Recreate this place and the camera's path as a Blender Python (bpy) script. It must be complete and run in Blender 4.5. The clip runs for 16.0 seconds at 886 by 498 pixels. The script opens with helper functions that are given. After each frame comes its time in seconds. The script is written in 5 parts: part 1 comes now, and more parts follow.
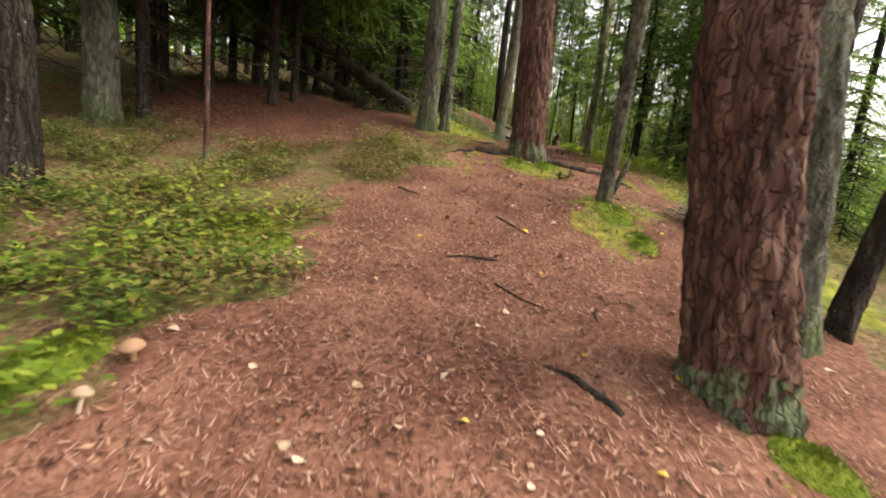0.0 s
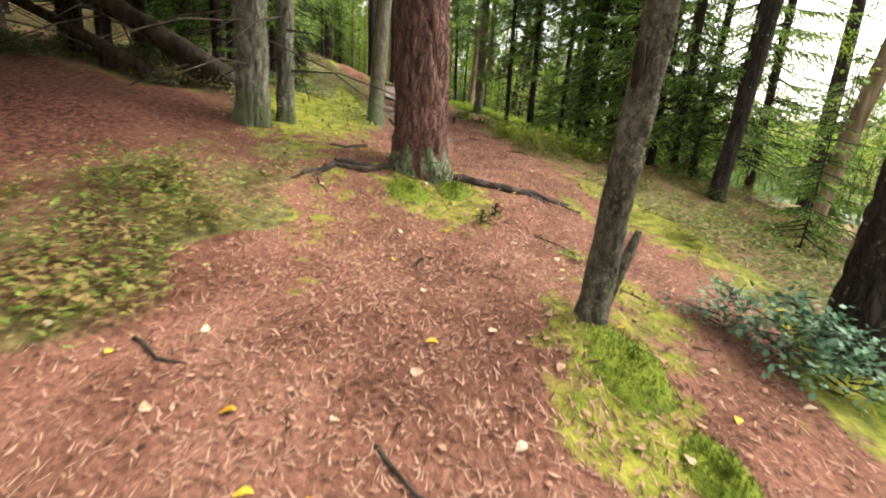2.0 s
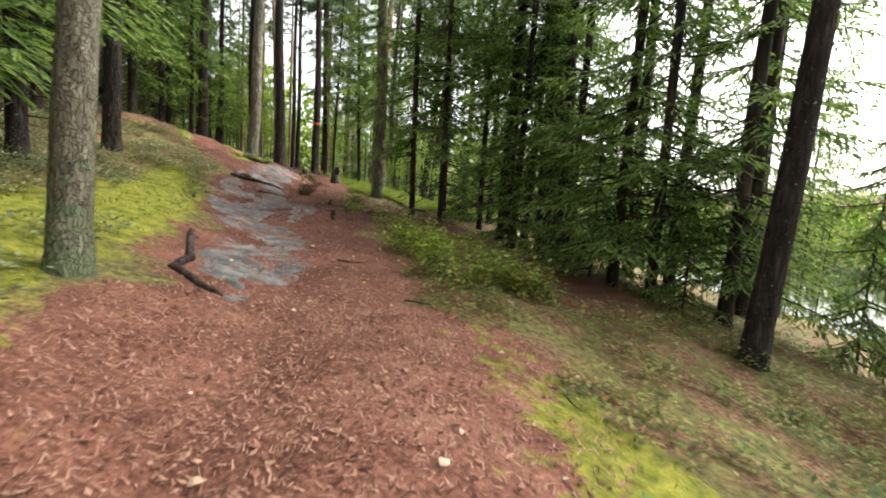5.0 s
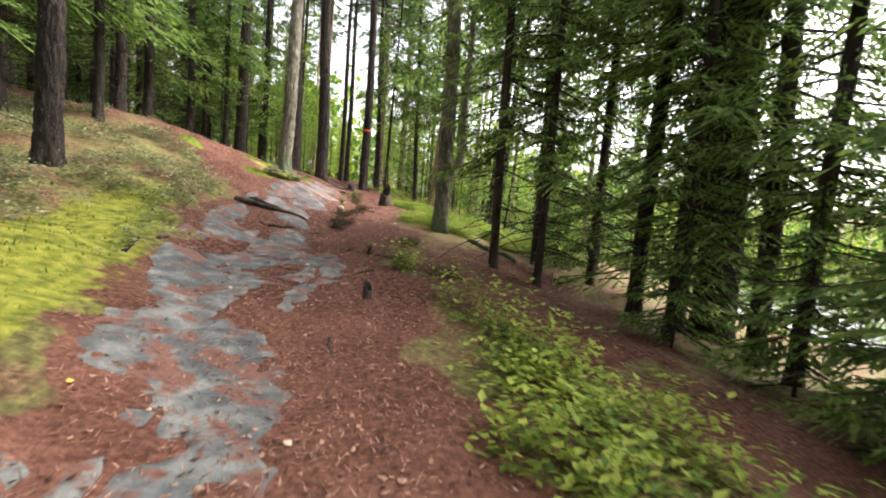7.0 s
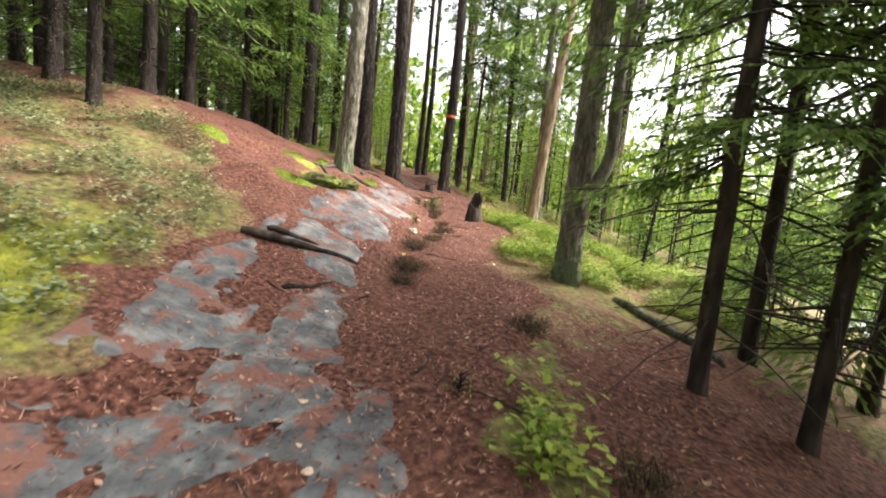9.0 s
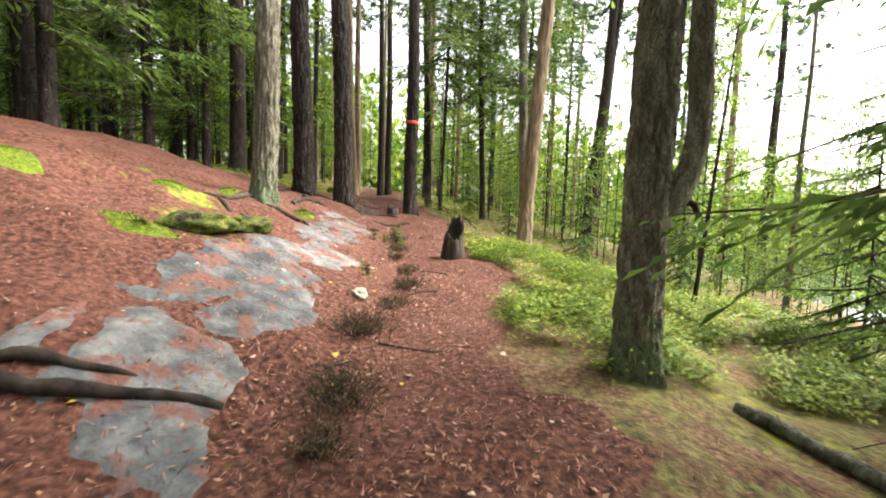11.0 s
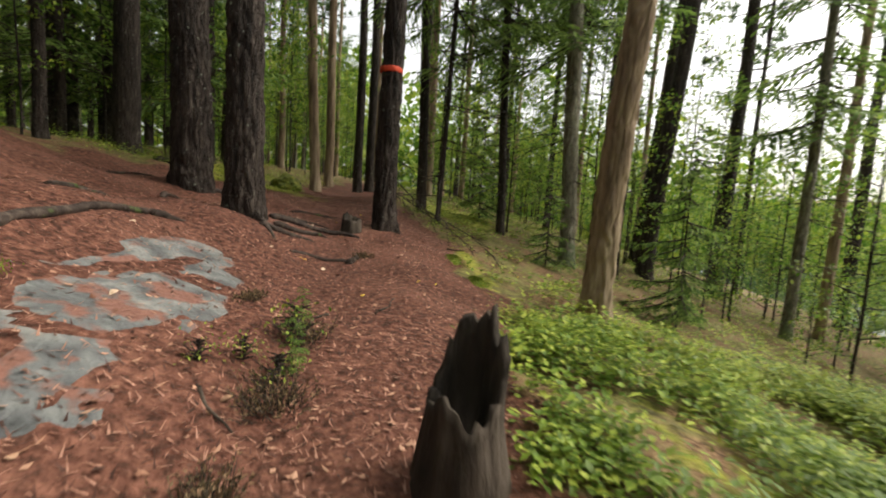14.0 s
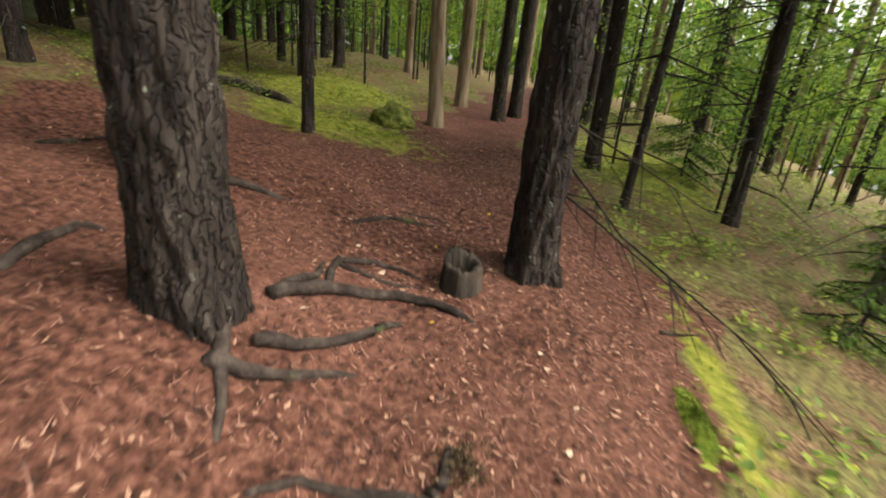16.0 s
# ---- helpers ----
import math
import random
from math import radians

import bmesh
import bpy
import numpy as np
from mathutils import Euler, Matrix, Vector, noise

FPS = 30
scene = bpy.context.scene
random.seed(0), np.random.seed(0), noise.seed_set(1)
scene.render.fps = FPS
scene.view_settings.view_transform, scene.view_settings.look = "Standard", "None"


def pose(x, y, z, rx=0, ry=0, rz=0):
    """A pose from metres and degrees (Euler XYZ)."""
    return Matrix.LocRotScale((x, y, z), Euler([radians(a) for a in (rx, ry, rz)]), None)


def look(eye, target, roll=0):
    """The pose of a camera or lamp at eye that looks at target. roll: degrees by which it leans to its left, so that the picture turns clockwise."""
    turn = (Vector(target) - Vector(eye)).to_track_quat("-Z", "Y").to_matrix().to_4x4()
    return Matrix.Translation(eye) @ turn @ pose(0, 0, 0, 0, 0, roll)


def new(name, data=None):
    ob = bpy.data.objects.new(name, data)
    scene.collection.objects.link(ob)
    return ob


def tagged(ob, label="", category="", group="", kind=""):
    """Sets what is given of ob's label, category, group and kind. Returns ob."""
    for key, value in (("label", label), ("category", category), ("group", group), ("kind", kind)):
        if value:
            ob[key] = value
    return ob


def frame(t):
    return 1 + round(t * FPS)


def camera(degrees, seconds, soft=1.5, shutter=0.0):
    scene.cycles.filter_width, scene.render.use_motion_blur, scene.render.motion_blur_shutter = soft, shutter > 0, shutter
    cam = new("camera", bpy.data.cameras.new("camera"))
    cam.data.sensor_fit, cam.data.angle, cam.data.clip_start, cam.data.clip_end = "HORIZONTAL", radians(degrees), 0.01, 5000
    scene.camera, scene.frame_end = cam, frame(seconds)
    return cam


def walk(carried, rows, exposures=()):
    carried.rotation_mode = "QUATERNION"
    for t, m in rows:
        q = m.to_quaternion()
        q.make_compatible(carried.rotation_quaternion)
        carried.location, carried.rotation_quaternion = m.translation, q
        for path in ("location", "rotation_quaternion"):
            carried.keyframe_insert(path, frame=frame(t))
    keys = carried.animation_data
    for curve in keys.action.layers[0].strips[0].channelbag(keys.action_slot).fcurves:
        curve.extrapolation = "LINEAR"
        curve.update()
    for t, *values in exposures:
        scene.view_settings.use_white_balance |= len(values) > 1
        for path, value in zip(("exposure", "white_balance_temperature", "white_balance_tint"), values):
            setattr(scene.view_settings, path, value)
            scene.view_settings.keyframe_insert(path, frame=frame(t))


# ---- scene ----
cam = camera(88.0, 16.0, soft=1.9, shutter=0.25)
PATH = [
    (0, (2.039, -0.942, 2.054), (1.924, 1.023, 1.702), 5.8),
    (0.5, (1.954, -0.243, 2.258), (1.809, 1.705, 1.83), 6.7),
    (1, (1.856, 0.388, 2.447), (1.828, 2.324, 1.95), 7.1),
    (1.5, (2.031, 1.113, 2.589), (2.284, 3.025, 2.06), 4.7),
    (2, (2.157, 1.727, 2.738), (2.523, 3.621, 2.209), 3.8),
    (2.5, (2.335, 2.368, 2.866), (2.734, 4.255, 2.337), 2.7),
    (3, (2.619, 3.047, 2.845), (3.058, 4.958, 2.452), 3.9),
    (3.5, (2.891, 3.516, 3.039), (3.459, 5.399, 2.679), 3.5),
    (3.7, (2.992, 3.736, 3.111), (3.606, 5.61, 2.772), 2.5),
    (5.8, (3.762, 6.667, 3.406), (4.48, 8.523, 3.214), 4.0),
    (6, (3.821, 7.09, 3.489), (4.49, 8.965, 3.298), 4.2),
    (6.5, (3.932, 8.201, 3.559), (4.489, 10.114, 3.384), 4.7),
    (7, (4.114, 9.145, 3.679), (4.594, 11.077, 3.485), 4.7),
    (7.5, (4.174, 10.138, 3.752), (4.548, 12.092, 3.543), 5.0),
    (8, (4.24, 11.031, 3.877), (4.529, 12.996, 3.641), 4.9),
    (8.5, (4.131, 11.95, 3.996), (4.311, 13.924, 3.731), 5.9),
    (9, (4.21, 12.593, 4.171), (4.376, 14.566, 3.888), 6.0),
    (9.2, (4.213, 12.818, 4.285), (4.387, 14.79, 4.001), 6.5),
    (11.3, (4.57, 15.592, 4.273), (4.852, 17.563, 4.082), 1.0),
    (11.5, (4.625, 15.82, 4.245), (4.928, 17.789, 4.069), 1.2),
    (12, (4.76, 16.505, 4.222), (5.2, 18.453, 4.1), 2.1),
    (12.5, (4.902, 17.216, 4.221), (5.378, 19.156, 4.118), 2.6),
    (13, (5.014, 18.011, 4.257), (5.504, 19.946, 4.136), 3.2),
    (13.5, (5.146, 18.876, 4.311), (5.544, 20.832, 4.175), 2.7),
    (14, (5.162, 19.872, 4.461), (5.429, 21.841, 4.23), 3.6),
    (14.5, (5.228, 20.757, 4.559), (5.199, 22.713, 4.142), 3.3),
    (15, (5.151, 21.567, 4.805), (5.039, 23.481, 4.237), 6.0),
    (15.5, (5.139, 22.315, 5.012), (5.003, 24.207, 4.378), 7.5),
    (16, (5.027, 23.382, 5.177), (4.746, 25.226, 4.455), 5.4),
]
walk(cam, [(t, look(eye, target, roll)) for t, eye, target, roll in PATH],
     [(0, 1.35, 7300, 9), (1.5, 1.8, 7200, 9), (3, 1.7, 6900, 9), (3.5, 1.7, 6900, 9), (6, 1.45, 6600, 11), (7, 1.95, 6600, 12), (8, 2.1, 6600, 12), (9, 2.1, 6700, 12), (11.5, 2.0, 6750, 9), (12.5, 1.5, 6900, 7), (13.5, 1.1, 6900, 7), (14.5, 0.7, 7300, 7), (15.5, 0.75, 7500, 6), (16, 1.35, 6900, 6)])

# ---- world and light ----
world = bpy.data.worlds.new("overcast")
scene.world = world
world.use_nodes = True
wn, wl = world.node_tree.nodes, world.node_tree.links
sky = wn.new("ShaderNodeTexSky")
sky.sky_type, sky.sun_disc = "NISHITA", False
sky.sun_elevation, sky.sun_rotation = radians(48), radians(83)
sky.air_density, sky.dust_density = 1.0, 4.0
pale = wn.new("ShaderNodeHueSaturation")
pale.inputs["Saturation"].default_value = 0.25
wl.new(sky.outputs[0], pale.inputs["Color"])
wl.new(pale.outputs[0], wn["Background"].inputs["Color"])
wn["Background"].inputs["Strength"].default_value = 0.18
sun = new("sun", bpy.data.lights.new("sun", "SUN"))
sun.data.energy, sun.data.angle, sun.data.color = 1.3, radians(40), (1.0, 0.95, 0.86)
sun.matrix_world = look((34, 4, 38), (0, 0, 0))


# ---- materials ----
def material(name, stops, scale=8.0, stretch=(1, 1, 1), rough=0.85, bump=0.4, bump_scale=None, per="", second=None, spec=0.3, detail=6.0, translucent=0.0, plates=None):
    """A procedural surface: a colour ramp over two scales of noise, with fine relief; per: 'object' or 'island' adds a shift of tone each."""
    m = bpy.data.materials.new(name)
    m.use_nodes = True
    n, l = m.node_tree.nodes, m.node_tree.links
    bsdf = n["Principled BSDF"]
    bsdf.inputs["Roughness"].default_value = rough
    bsdf.inputs["Specular IOR Level"].default_value = spec
    co, mp = n.new("ShaderNodeTexCoord"), n.new("ShaderNodeMapping")
    mp.inputs["Scale"].default_value = stretch
    l.new(co.outputs["Object"], mp.inputs["Vector"])
    fine, broad = n.new("ShaderNodeTexNoise"), n.new("ShaderNodeTexNoise")
    fine.inputs["Scale"].default_value, fine.inputs["Detail"].default_value = scale, detail
    broad.inputs["Scale"].default_value, broad.inputs["Detail"].default_value = scale * 0.13, 3.0
    l.new(mp.outputs[0], fine.inputs["Vector"])
    l.new(mp.outputs[0], broad.inputs["Vector"])
    mix = n.new("ShaderNodeMath")
    mix.operation = "MULTIPLY_ADD"
    mix.inputs[1].default_value = 0.6
    l.new(fine.outputs[0], mix.inputs[0])
    low = n.new("ShaderNodeMath")
    low.operation, low.inputs[1].default_value = "MULTIPLY", 0.4
    l.new(broad.outputs[0], low.inputs[0])
    l.new(low.outputs[0], mix.inputs[2])
    value = mix.outputs[0]
    if per:
        src = n.new("ShaderNodeObjectInfo" if per == "object" else "ShaderNodeNewGeometry")
        out = src.outputs["Random" if per == "object" else "Random Per Island"]
        add = n.new("ShaderNodeMath")
        add.operation, add.inputs[1].default_value = "MULTIPLY_ADD", 0.5
        l.new(out, add.inputs[0])
        l.new(value, add.inputs[2])
        sub = n.new("ShaderNodeMath")
        sub.operation, sub.inputs[1].default_value = "SUBTRACT", 0.25
        l.new(add.outputs[0], sub.inputs[0])
        value = sub.outputs[0]
    ramp = n.new("ShaderNodeValToRGB")
    lo, hi = 0.36, 0.64
    els = ramp.color_ramp.elements
    for i, c in enumerate(stops):
        p = lo + (hi - lo) * i / max(1, len(stops) - 1)
        e = els[i] if i < 2 else els.new(p)
        e.position, e.color = p, (*c, 1)
    els[0].position = lo
    if len(stops) > 2:
        els[1].position = lo + (hi - lo) / (len(stops) - 1)
    l.new(value, ramp.inputs[0])
    colour = ramp.outputs[0]
    if second:
        tint, size, cut, low_only = second
        blot = n.new("ShaderNodeTexNoise")
        blot.inputs["Scale"].default_value, blot.inputs["Detail"].default_value = size, 5.0
        l.new(co.outputs["Object"], blot.inputs["Vector"])
        edge = n.new("ShaderNodeMapRange")
        edge.inputs["From Min"].default_value, edge.inputs["From Max"].default_value = cut, cut + 0.08
        l.new(blot.outputs[0], edge.inputs[0])
        fac = edge.outputs[0]
        if low_only:
            sep, fall = n.new("ShaderNodeSeparateXYZ"), n.new("ShaderNodeMapRange")
            fall.inputs["From Min"].default_value, fall.inputs["From Max"].default_value = 0.05, low_only
            fall.inputs["To Min"].default_value, fall.inputs["To Max"].default_value = 0.3, -0.02
            l.new(co.outputs["Object"], sep.inputs[0])
            l.new(sep.outputs[2], fall.inputs[0])
            plus = n.new("ShaderNodeMath")
            l.new(blot.outputs[0], plus.inputs[0])
            l.new(fall.outputs[0], plus.inputs[1])
            l.new(plus.outputs[0], edge.inputs[0])
        cmix = n.new("ShaderNodeMix")
        cmix.data_type = "RGBA"
        l.new(fac, cmix.inputs["Factor"])
        l.new(colour, cmix.inputs["A"])
        cmix.inputs["B"].default_value = (*tint, 1)
        colour = cmix.outputs["Result"]
    crack = None
    if plates:
        size, long, ink = plates
        warp, vm = n.new("ShaderNodeTexNoise"), n.new("ShaderNodeVectorMath")
        warp.inputs["Scale"].default_value = 9.0
        l.new(co.outputs["Object"], warp.inputs["Vector"])
        vm.operation = "MULTIPLY_ADD"
        vm.inputs[1].default_value = (0.11, 0.11, 0.5)
        l.new(warp.outputs["Color"], vm.inputs[0])
        l.new(co.outputs["Object"], vm.inputs[2])
        mp2, vor = n.new("ShaderNodeMapping"), n.new("ShaderNodeTexVoronoi")
        mp2.inputs["Scale"].default_value = (size, size, size * long)
        vor.feature = "DISTANCE_TO_EDGE"
        vor.inputs["Scale"].default_value = 1.0
        l.new(vm.outputs[0], mp2.inputs["Vector"])
        l.new(mp2.outputs[0], vor.inputs["Vector"])
        crack = n.new("ShaderNodeMapRange")
        crack.inputs["From Min"].default_value, crack.inputs["From Max"].default_value = 0.0, 0.13
        crack.inputs["To Min"].default_value = 0.5
        l.new(vor.outputs["Distance"], crack.inputs[0])
        dark = n.new("ShaderNodeMix")
        dark.data_type = "RGBA"
        dark.inputs["A"].default_value = (*ink, 1)
        l.new(crack.outputs[0], dark.inputs["Factor"])
        l.new(colour, dark.inputs["B"])
        colour = dark.outputs["Result"]
    l.new(colour, bsdf.inputs["Base Color"])
    if bump:
        b, bn = n.new("ShaderNodeBump"), n.new("ShaderNodeTexNoise")
        bn.inputs["Scale"].default_value, bn.inputs["Detail"].default_value = bump_scale or scale * 2, 6.0
        l.new(mp.outputs[0], bn.inputs["Vector"])
        b.inputs["Strength"].default_value, b.inputs["Distance"].default_value = bump, 0.02
        l.new(bn.outputs[0], b.inputs["Height"])
        if crack:
            b2 = n.new("ShaderNodeBump")
            b2.inputs["Strength"].default_value, b2.inputs["Distance"].default_value = 1.0, 0.025
            l.new(crack.outputs[0], b2.inputs["Height"])
            l.new(b2.outputs[0], b.inputs["Normal"])
        l.new(b.outputs[0], bsdf.inputs["Normal"])
    if translucent:
        tr, ms = n.new("ShaderNodeBsdfTranslucent"), n.new("ShaderNodeMixShader")
        l.new(colour, tr.inputs["Color"])
        ms.inputs[0].default_value = translucent
        l.new(bsdf.outputs[0], ms.inputs[1])
        l.new(tr.outputs[0], ms.inputs[2])
        l.new(ms.outputs[0], n["Material Output"].inputs["Surface"])
    return m


M = {
    "pine": material("pine_bark", [(0.05, 0.024, 0.019), (0.13, 0.063, 0.049), (0.24, 0.135, 0.105)], 20, (1, 1, 0.2), 0.9, 1.0, 34, second=((0.16, 0.19, 0.11), 9, 0.70, 0.35), plates=(24, 0.11, (0.03, 0.017, 0.013))),
    "dark": material("dark_bark", [(0.012, 0.009, 0.008), (0.036, 0.026, 0.021), (0.08, 0.062, 0.052)], 20, (1, 1, 0.2), 0.9, 1.0, 34, second=((0.30, 0.33, 0.27), 22, 0.66, 0), plates=(28, 0.10, (0.014, 0.010, 0.008))),
    "grey": material("lichen_grey_bark", [(0.06, 0.055, 0.04), (0.17, 0.17, 0.13), (0.32, 0.33, 0.26)], 22, (1, 1, 0.35), 0.9, 1.0, 40, second=((0.15, 0.18, 0.09), 8, 0.64, 0.5), plates=(60, 0.18, (0.12, 0.115, 0.09))),
    "mossy": material("mossy_bark", [(0.09, 0.078, 0.055), (0.22, 0.20, 0.145), (0.37, 0.355, 0.27)], 20, (1, 1, 0.3), 0.9, 1.0, 36, second=((0.17, 0.21, 0.12), 9, 0.63, 0.8), plates=(42, 0.26, (0.06, 0.05, 0.036))),
    "rowan": material("lichened_rowan_bark", [(0.05, 0.043, 0.032), (0.15, 0.135, 0.098), (0.29, 0.275, 0.21)], 30, (1, 1, 0.6), 0.9, 1.0, 70, second=((0.22, 0.235, 0.175), 38, 0.60, 0), plates=(95, 0.45, (0.03, 0.025, 0.018))),
    "tan": material("pale_pine_bark", [(0.09, 0.06, 0.04), (0.24, 0.17, 0.11), (0.36, 0.28, 0.19)], 14, (1, 1, 0.15), 0.9, 0.8, 30),
    "dead": material("dead_wood", [(0.012, 0.009, 0.007), (0.04, 0.03, 0.022), (0.09, 0.07, 0.055)], 10, (1, 1, 0.3), 0.9, 0.8, 26),
    "root": material("root_bark", [(0.016, 0.011, 0.009), (0.045, 0.032, 0.026), (0.10, 0.075, 0.062)], 14, (1, 1, 1), 0.9, 0.8, 40, second=((0.07, 0.10, 0.03), 5, 0.62, 0)),
    "spruce": material("spruce_needles", [(0.07, 0.125, 0.028), (0.15, 0.245, 0.052), (0.24, 0.35, 0.085)], 1.2, (1, 1, 1), 0.6, 0, per="island", translucent=0.5),
    "pineneedle": material("pine_needles", [(0.05, 0.09, 0.035), (0.10, 0.17, 0.06), (0.17, 0.25, 0.10)], 1.2, (1, 1, 1), 0.6, 0, per="island", translucent=0.5),
    "leaf": material("birch_leaves", [(0.08, 0.17, 0.02), (0.17, 0.31, 0.035), (0.33, 0.41, 0.06)], 1.5, (1, 1, 1), 0.5, 0, per="island", translucent=0.45),
    "berry": material("bilberry_leaves", [(0.07, 0.12, 0.025), (0.16, 0.25, 0.045), (0.30, 0.34, 0.08), (0.33, 0.24, 0.10)], 2.0, (1, 1, 1), 0.55, 0, per="island", translucent=0.35),
    "fern": material("fresh_green_leaves", [(0.10, 0.17, 0.022), (0.22, 0.32, 0.04), (0.37, 0.43, 0.07)], 2.0, (1, 1, 1), 0.5, 0, per="island", translucent=0.35),
    "heath": material("grey_green_heath", [(0.10, 0.13, 0.06), (0.20, 0.25, 0.12), (0.33, 0.36, 0.20)], 2.0, (1, 1, 1), 0.7, 0, per="island", translucent=0.25),
    "moss": material("moss", [(0.07, 0.11, 0.012), (0.18, 0.24, 0.02), (0.32, 0.36, 0.045)], 6, (1, 1, 1), 0.9, 0.6, 60, per="island", translucent=0.2),
    "cushion": material("bright_moss", [(0.07, 0.11, 0.01), (0.15, 0.21, 0.018), (0.25, 0.30, 0.035)], 30, (1, 1, 1), 0.95, 1.0, 120),
    "straw": material("needle_straw", [(0.09, 0.036, 0.022), (0.27, 0.125, 0.085), (0.46, 0.27, 0.20)], 3, (1, 1, 1), 0.75, 0, per="island"),
    "dampstraw": material("damp_needle_straw", [(0.05, 0.02, 0.014), (0.17, 0.068, 0.047), (0.38, 0.20, 0.145)], 3, (1, 1, 1), 0.6, 0, per="island"),
    "brownleaf": material("brown_leaves", [(0.06, 0.026, 0.018), (0.24, 0.11, 0.07), (0.44, 0.25, 0.17)], 3, (1, 1, 1), 0.7, 0, per="island"),
    "paleleaf": material("pale_fallen_leaf", [(0.38, 0.22, 0.14), (0.54, 0.37, 0.26), (0.66, 0.52, 0.38)], 20, (1, 1, 1), 0.7, 0.2, per="object"),
    "yellowleaf": material("yellow_fallen_leaf", [(0.50, 0.27, 0.02), (0.72, 0.45, 0.04), (0.80, 0.58, 0.10)], 20, (1, 1, 1), 0.6, 0.2, per="object"),
    "rock": material("bedrock", [(0.055, 0.058, 0.06), (0.125, 0.13, 0.132), (0.25, 0.25, 0.235)], 6, (1, 1, 1), 0.8, 1.0, 26, second=((0.19, 0.09, 0.068), 4.5, 0.52, 0)),
    "heather": material("withered_heather", [(0.055, 0.042, 0.022), (0.13, 0.095, 0.05), (0.24, 0.16, 0.09)], 3, (1, 1, 1), 0.8, 0, per="island", translucent=0.15),
    "red": material("red_paint", [(0.5, 0.05, 0.02), (0.7, 0.08, 0.03)], 30, (1, 1, 1), 0.6, 0.2),
    "holly": material("blue_green_leaves", [(0.07, 0.15, 0.08), (0.16, 0.31, 0.19), (0.30, 0.46, 0.33)], 2, (1, 1, 1), 0.4, 0, per="island", translucent=0.25),
}

# ---- shape of the ground ----
# trail: y, x of its centre, height, rise to the left per metre, fall to the right per metre
TRAIL = [(-12, 2.6, -0.9, 0.10, 0.16), (-4, 2.2, 0.35, 0.04, 0.16), (-1, 2.05, 0.85, 0.02, 0.14), (1.2, 2.0, 1.28, 0.0, 0.12),
         (2.5, 2.3, 1.56, 0.01, 0.12), (3.8, 2.75, 1.84, 0.02, 0.12), (5.0, 3.0, 2.05, 0.05, 0.16), (6.2, 3.3, 2.24, 0.20, 0.22),
         (9, 4.0, 2.42, 0.24, 0.12), (11.6, 4.2, 2.54, 0.26, 0.10), (13.4, 4.35, 2.80, 0.27, 0.17), (14.8, 4.4, 2.90, 0.28, 0.17),
         (17.6, 4.7, 3.16, 0.34, 0.13), (20.3, 5.1, 3.46, 0.36, 0.16), (22.6, 5.0, 3.62, 0.33, 0.20), (25, 4.9, 3.78, 0.30, 0.27),
         (27.5, 4.6, 4.12, 0.20, 0.24), (31, 4.3, 4.35, 0.14, 0.18), (38, 5.0, 4.65, 0.14, 0.16), (60, 8.0, 4.8, 0.12, 0.16)]
TY = np.array([r[0] for r in TRAIL], float)
TD = np.arange(-14.0, 62.0, 0.1)
TC = [sum(np.interp(TD + o, TY, [r[k] for r in TRAIL]) for o in (-1.0, -0.5, 0.0, 0.5, 1.0)) / 5 for k in range(5)]


def along(y, k):
    """Column k of the trail at y, smoothed."""
    return np.interp(y, TD, TC[k])


def wave(x, y):
    """Low humps of the forest floor."""
    return (0.05 * np.sin(1.3 * x + 0.7 * y) * np.sin(0.9 * y - 0.4 * x + 1.0) + 0.02 * np.sin(3.1 * x - 1.7 * y + 0.5)
            + 0.012 * np.sin(5.3 * y + 2.9 * x) + 0.006 * np.sin(11.0 * x + 3.0) * np.sin(9.0 * y))


LAKE = -1.2


def blob(x, y, cx, cy, rx, ry):
    return np.exp(-(((x - cx) / rx) ** 2 + ((y - cy) / ry) ** 2))


def height(x, y):
    """Height of the ground."""
    x, y = np.asarray(x, float), np.asarray(y, float)
    d = x - along(y, 1)
    shelf = 0.3 + 1.2 * np.exp(-((y - 14.8) / 3.2) ** 2)
    left, right = np.maximum(-d - shelf, 0), np.maximum(d - 0.5, 0)
    brk = np.interp(y, [5, 9, 19, 23], [2.6, 3.4, 3.0, 5.5])
    soft = 0.5 * (left - brk + np.sqrt((left - brk) ** 2 + 0.8))
    up = along(y, 3) * (left - 0.75 * soft)
    up = 9 * np.tanh(up / 9)
    down = along(y, 4) * right + 0.09 * np.maximum(right - 4, 0)
    z = along(y, 2) + up - down + wave(x, y) * np.clip(0.35 + 0.5 * np.abs(d), 0, 1.5)
    z = z + 0.15 * np.exp(-((x - 2.6) ** 2 + (y - 6.1) ** 2) / 0.7)
    z = z + 0.12 * np.exp(-((x - 3.25) ** 2 + (y - 3.6) ** 2) / 0.35) + 0.12 * np.exp(-((x - 3.7) ** 2 + (y - 24.8) ** 2) / 0.5)
    bank = blob(x, y, 1.7, 20.6, 1.5, 2.6)
    z = z + bank * (0.09 * np.sin(4.1 * x + 1.7 * np.sin(2.3 * y)) * np.sin(3.3 * y + 0.8 * x) + 0.05 * np.sin(7.7 * x - 5.1 * y))
    shore = 0.22 * np.maximum(d - 62, 0)
    return np.maximum(z, LAKE - 1.0 + np.minimum(shore, 12))


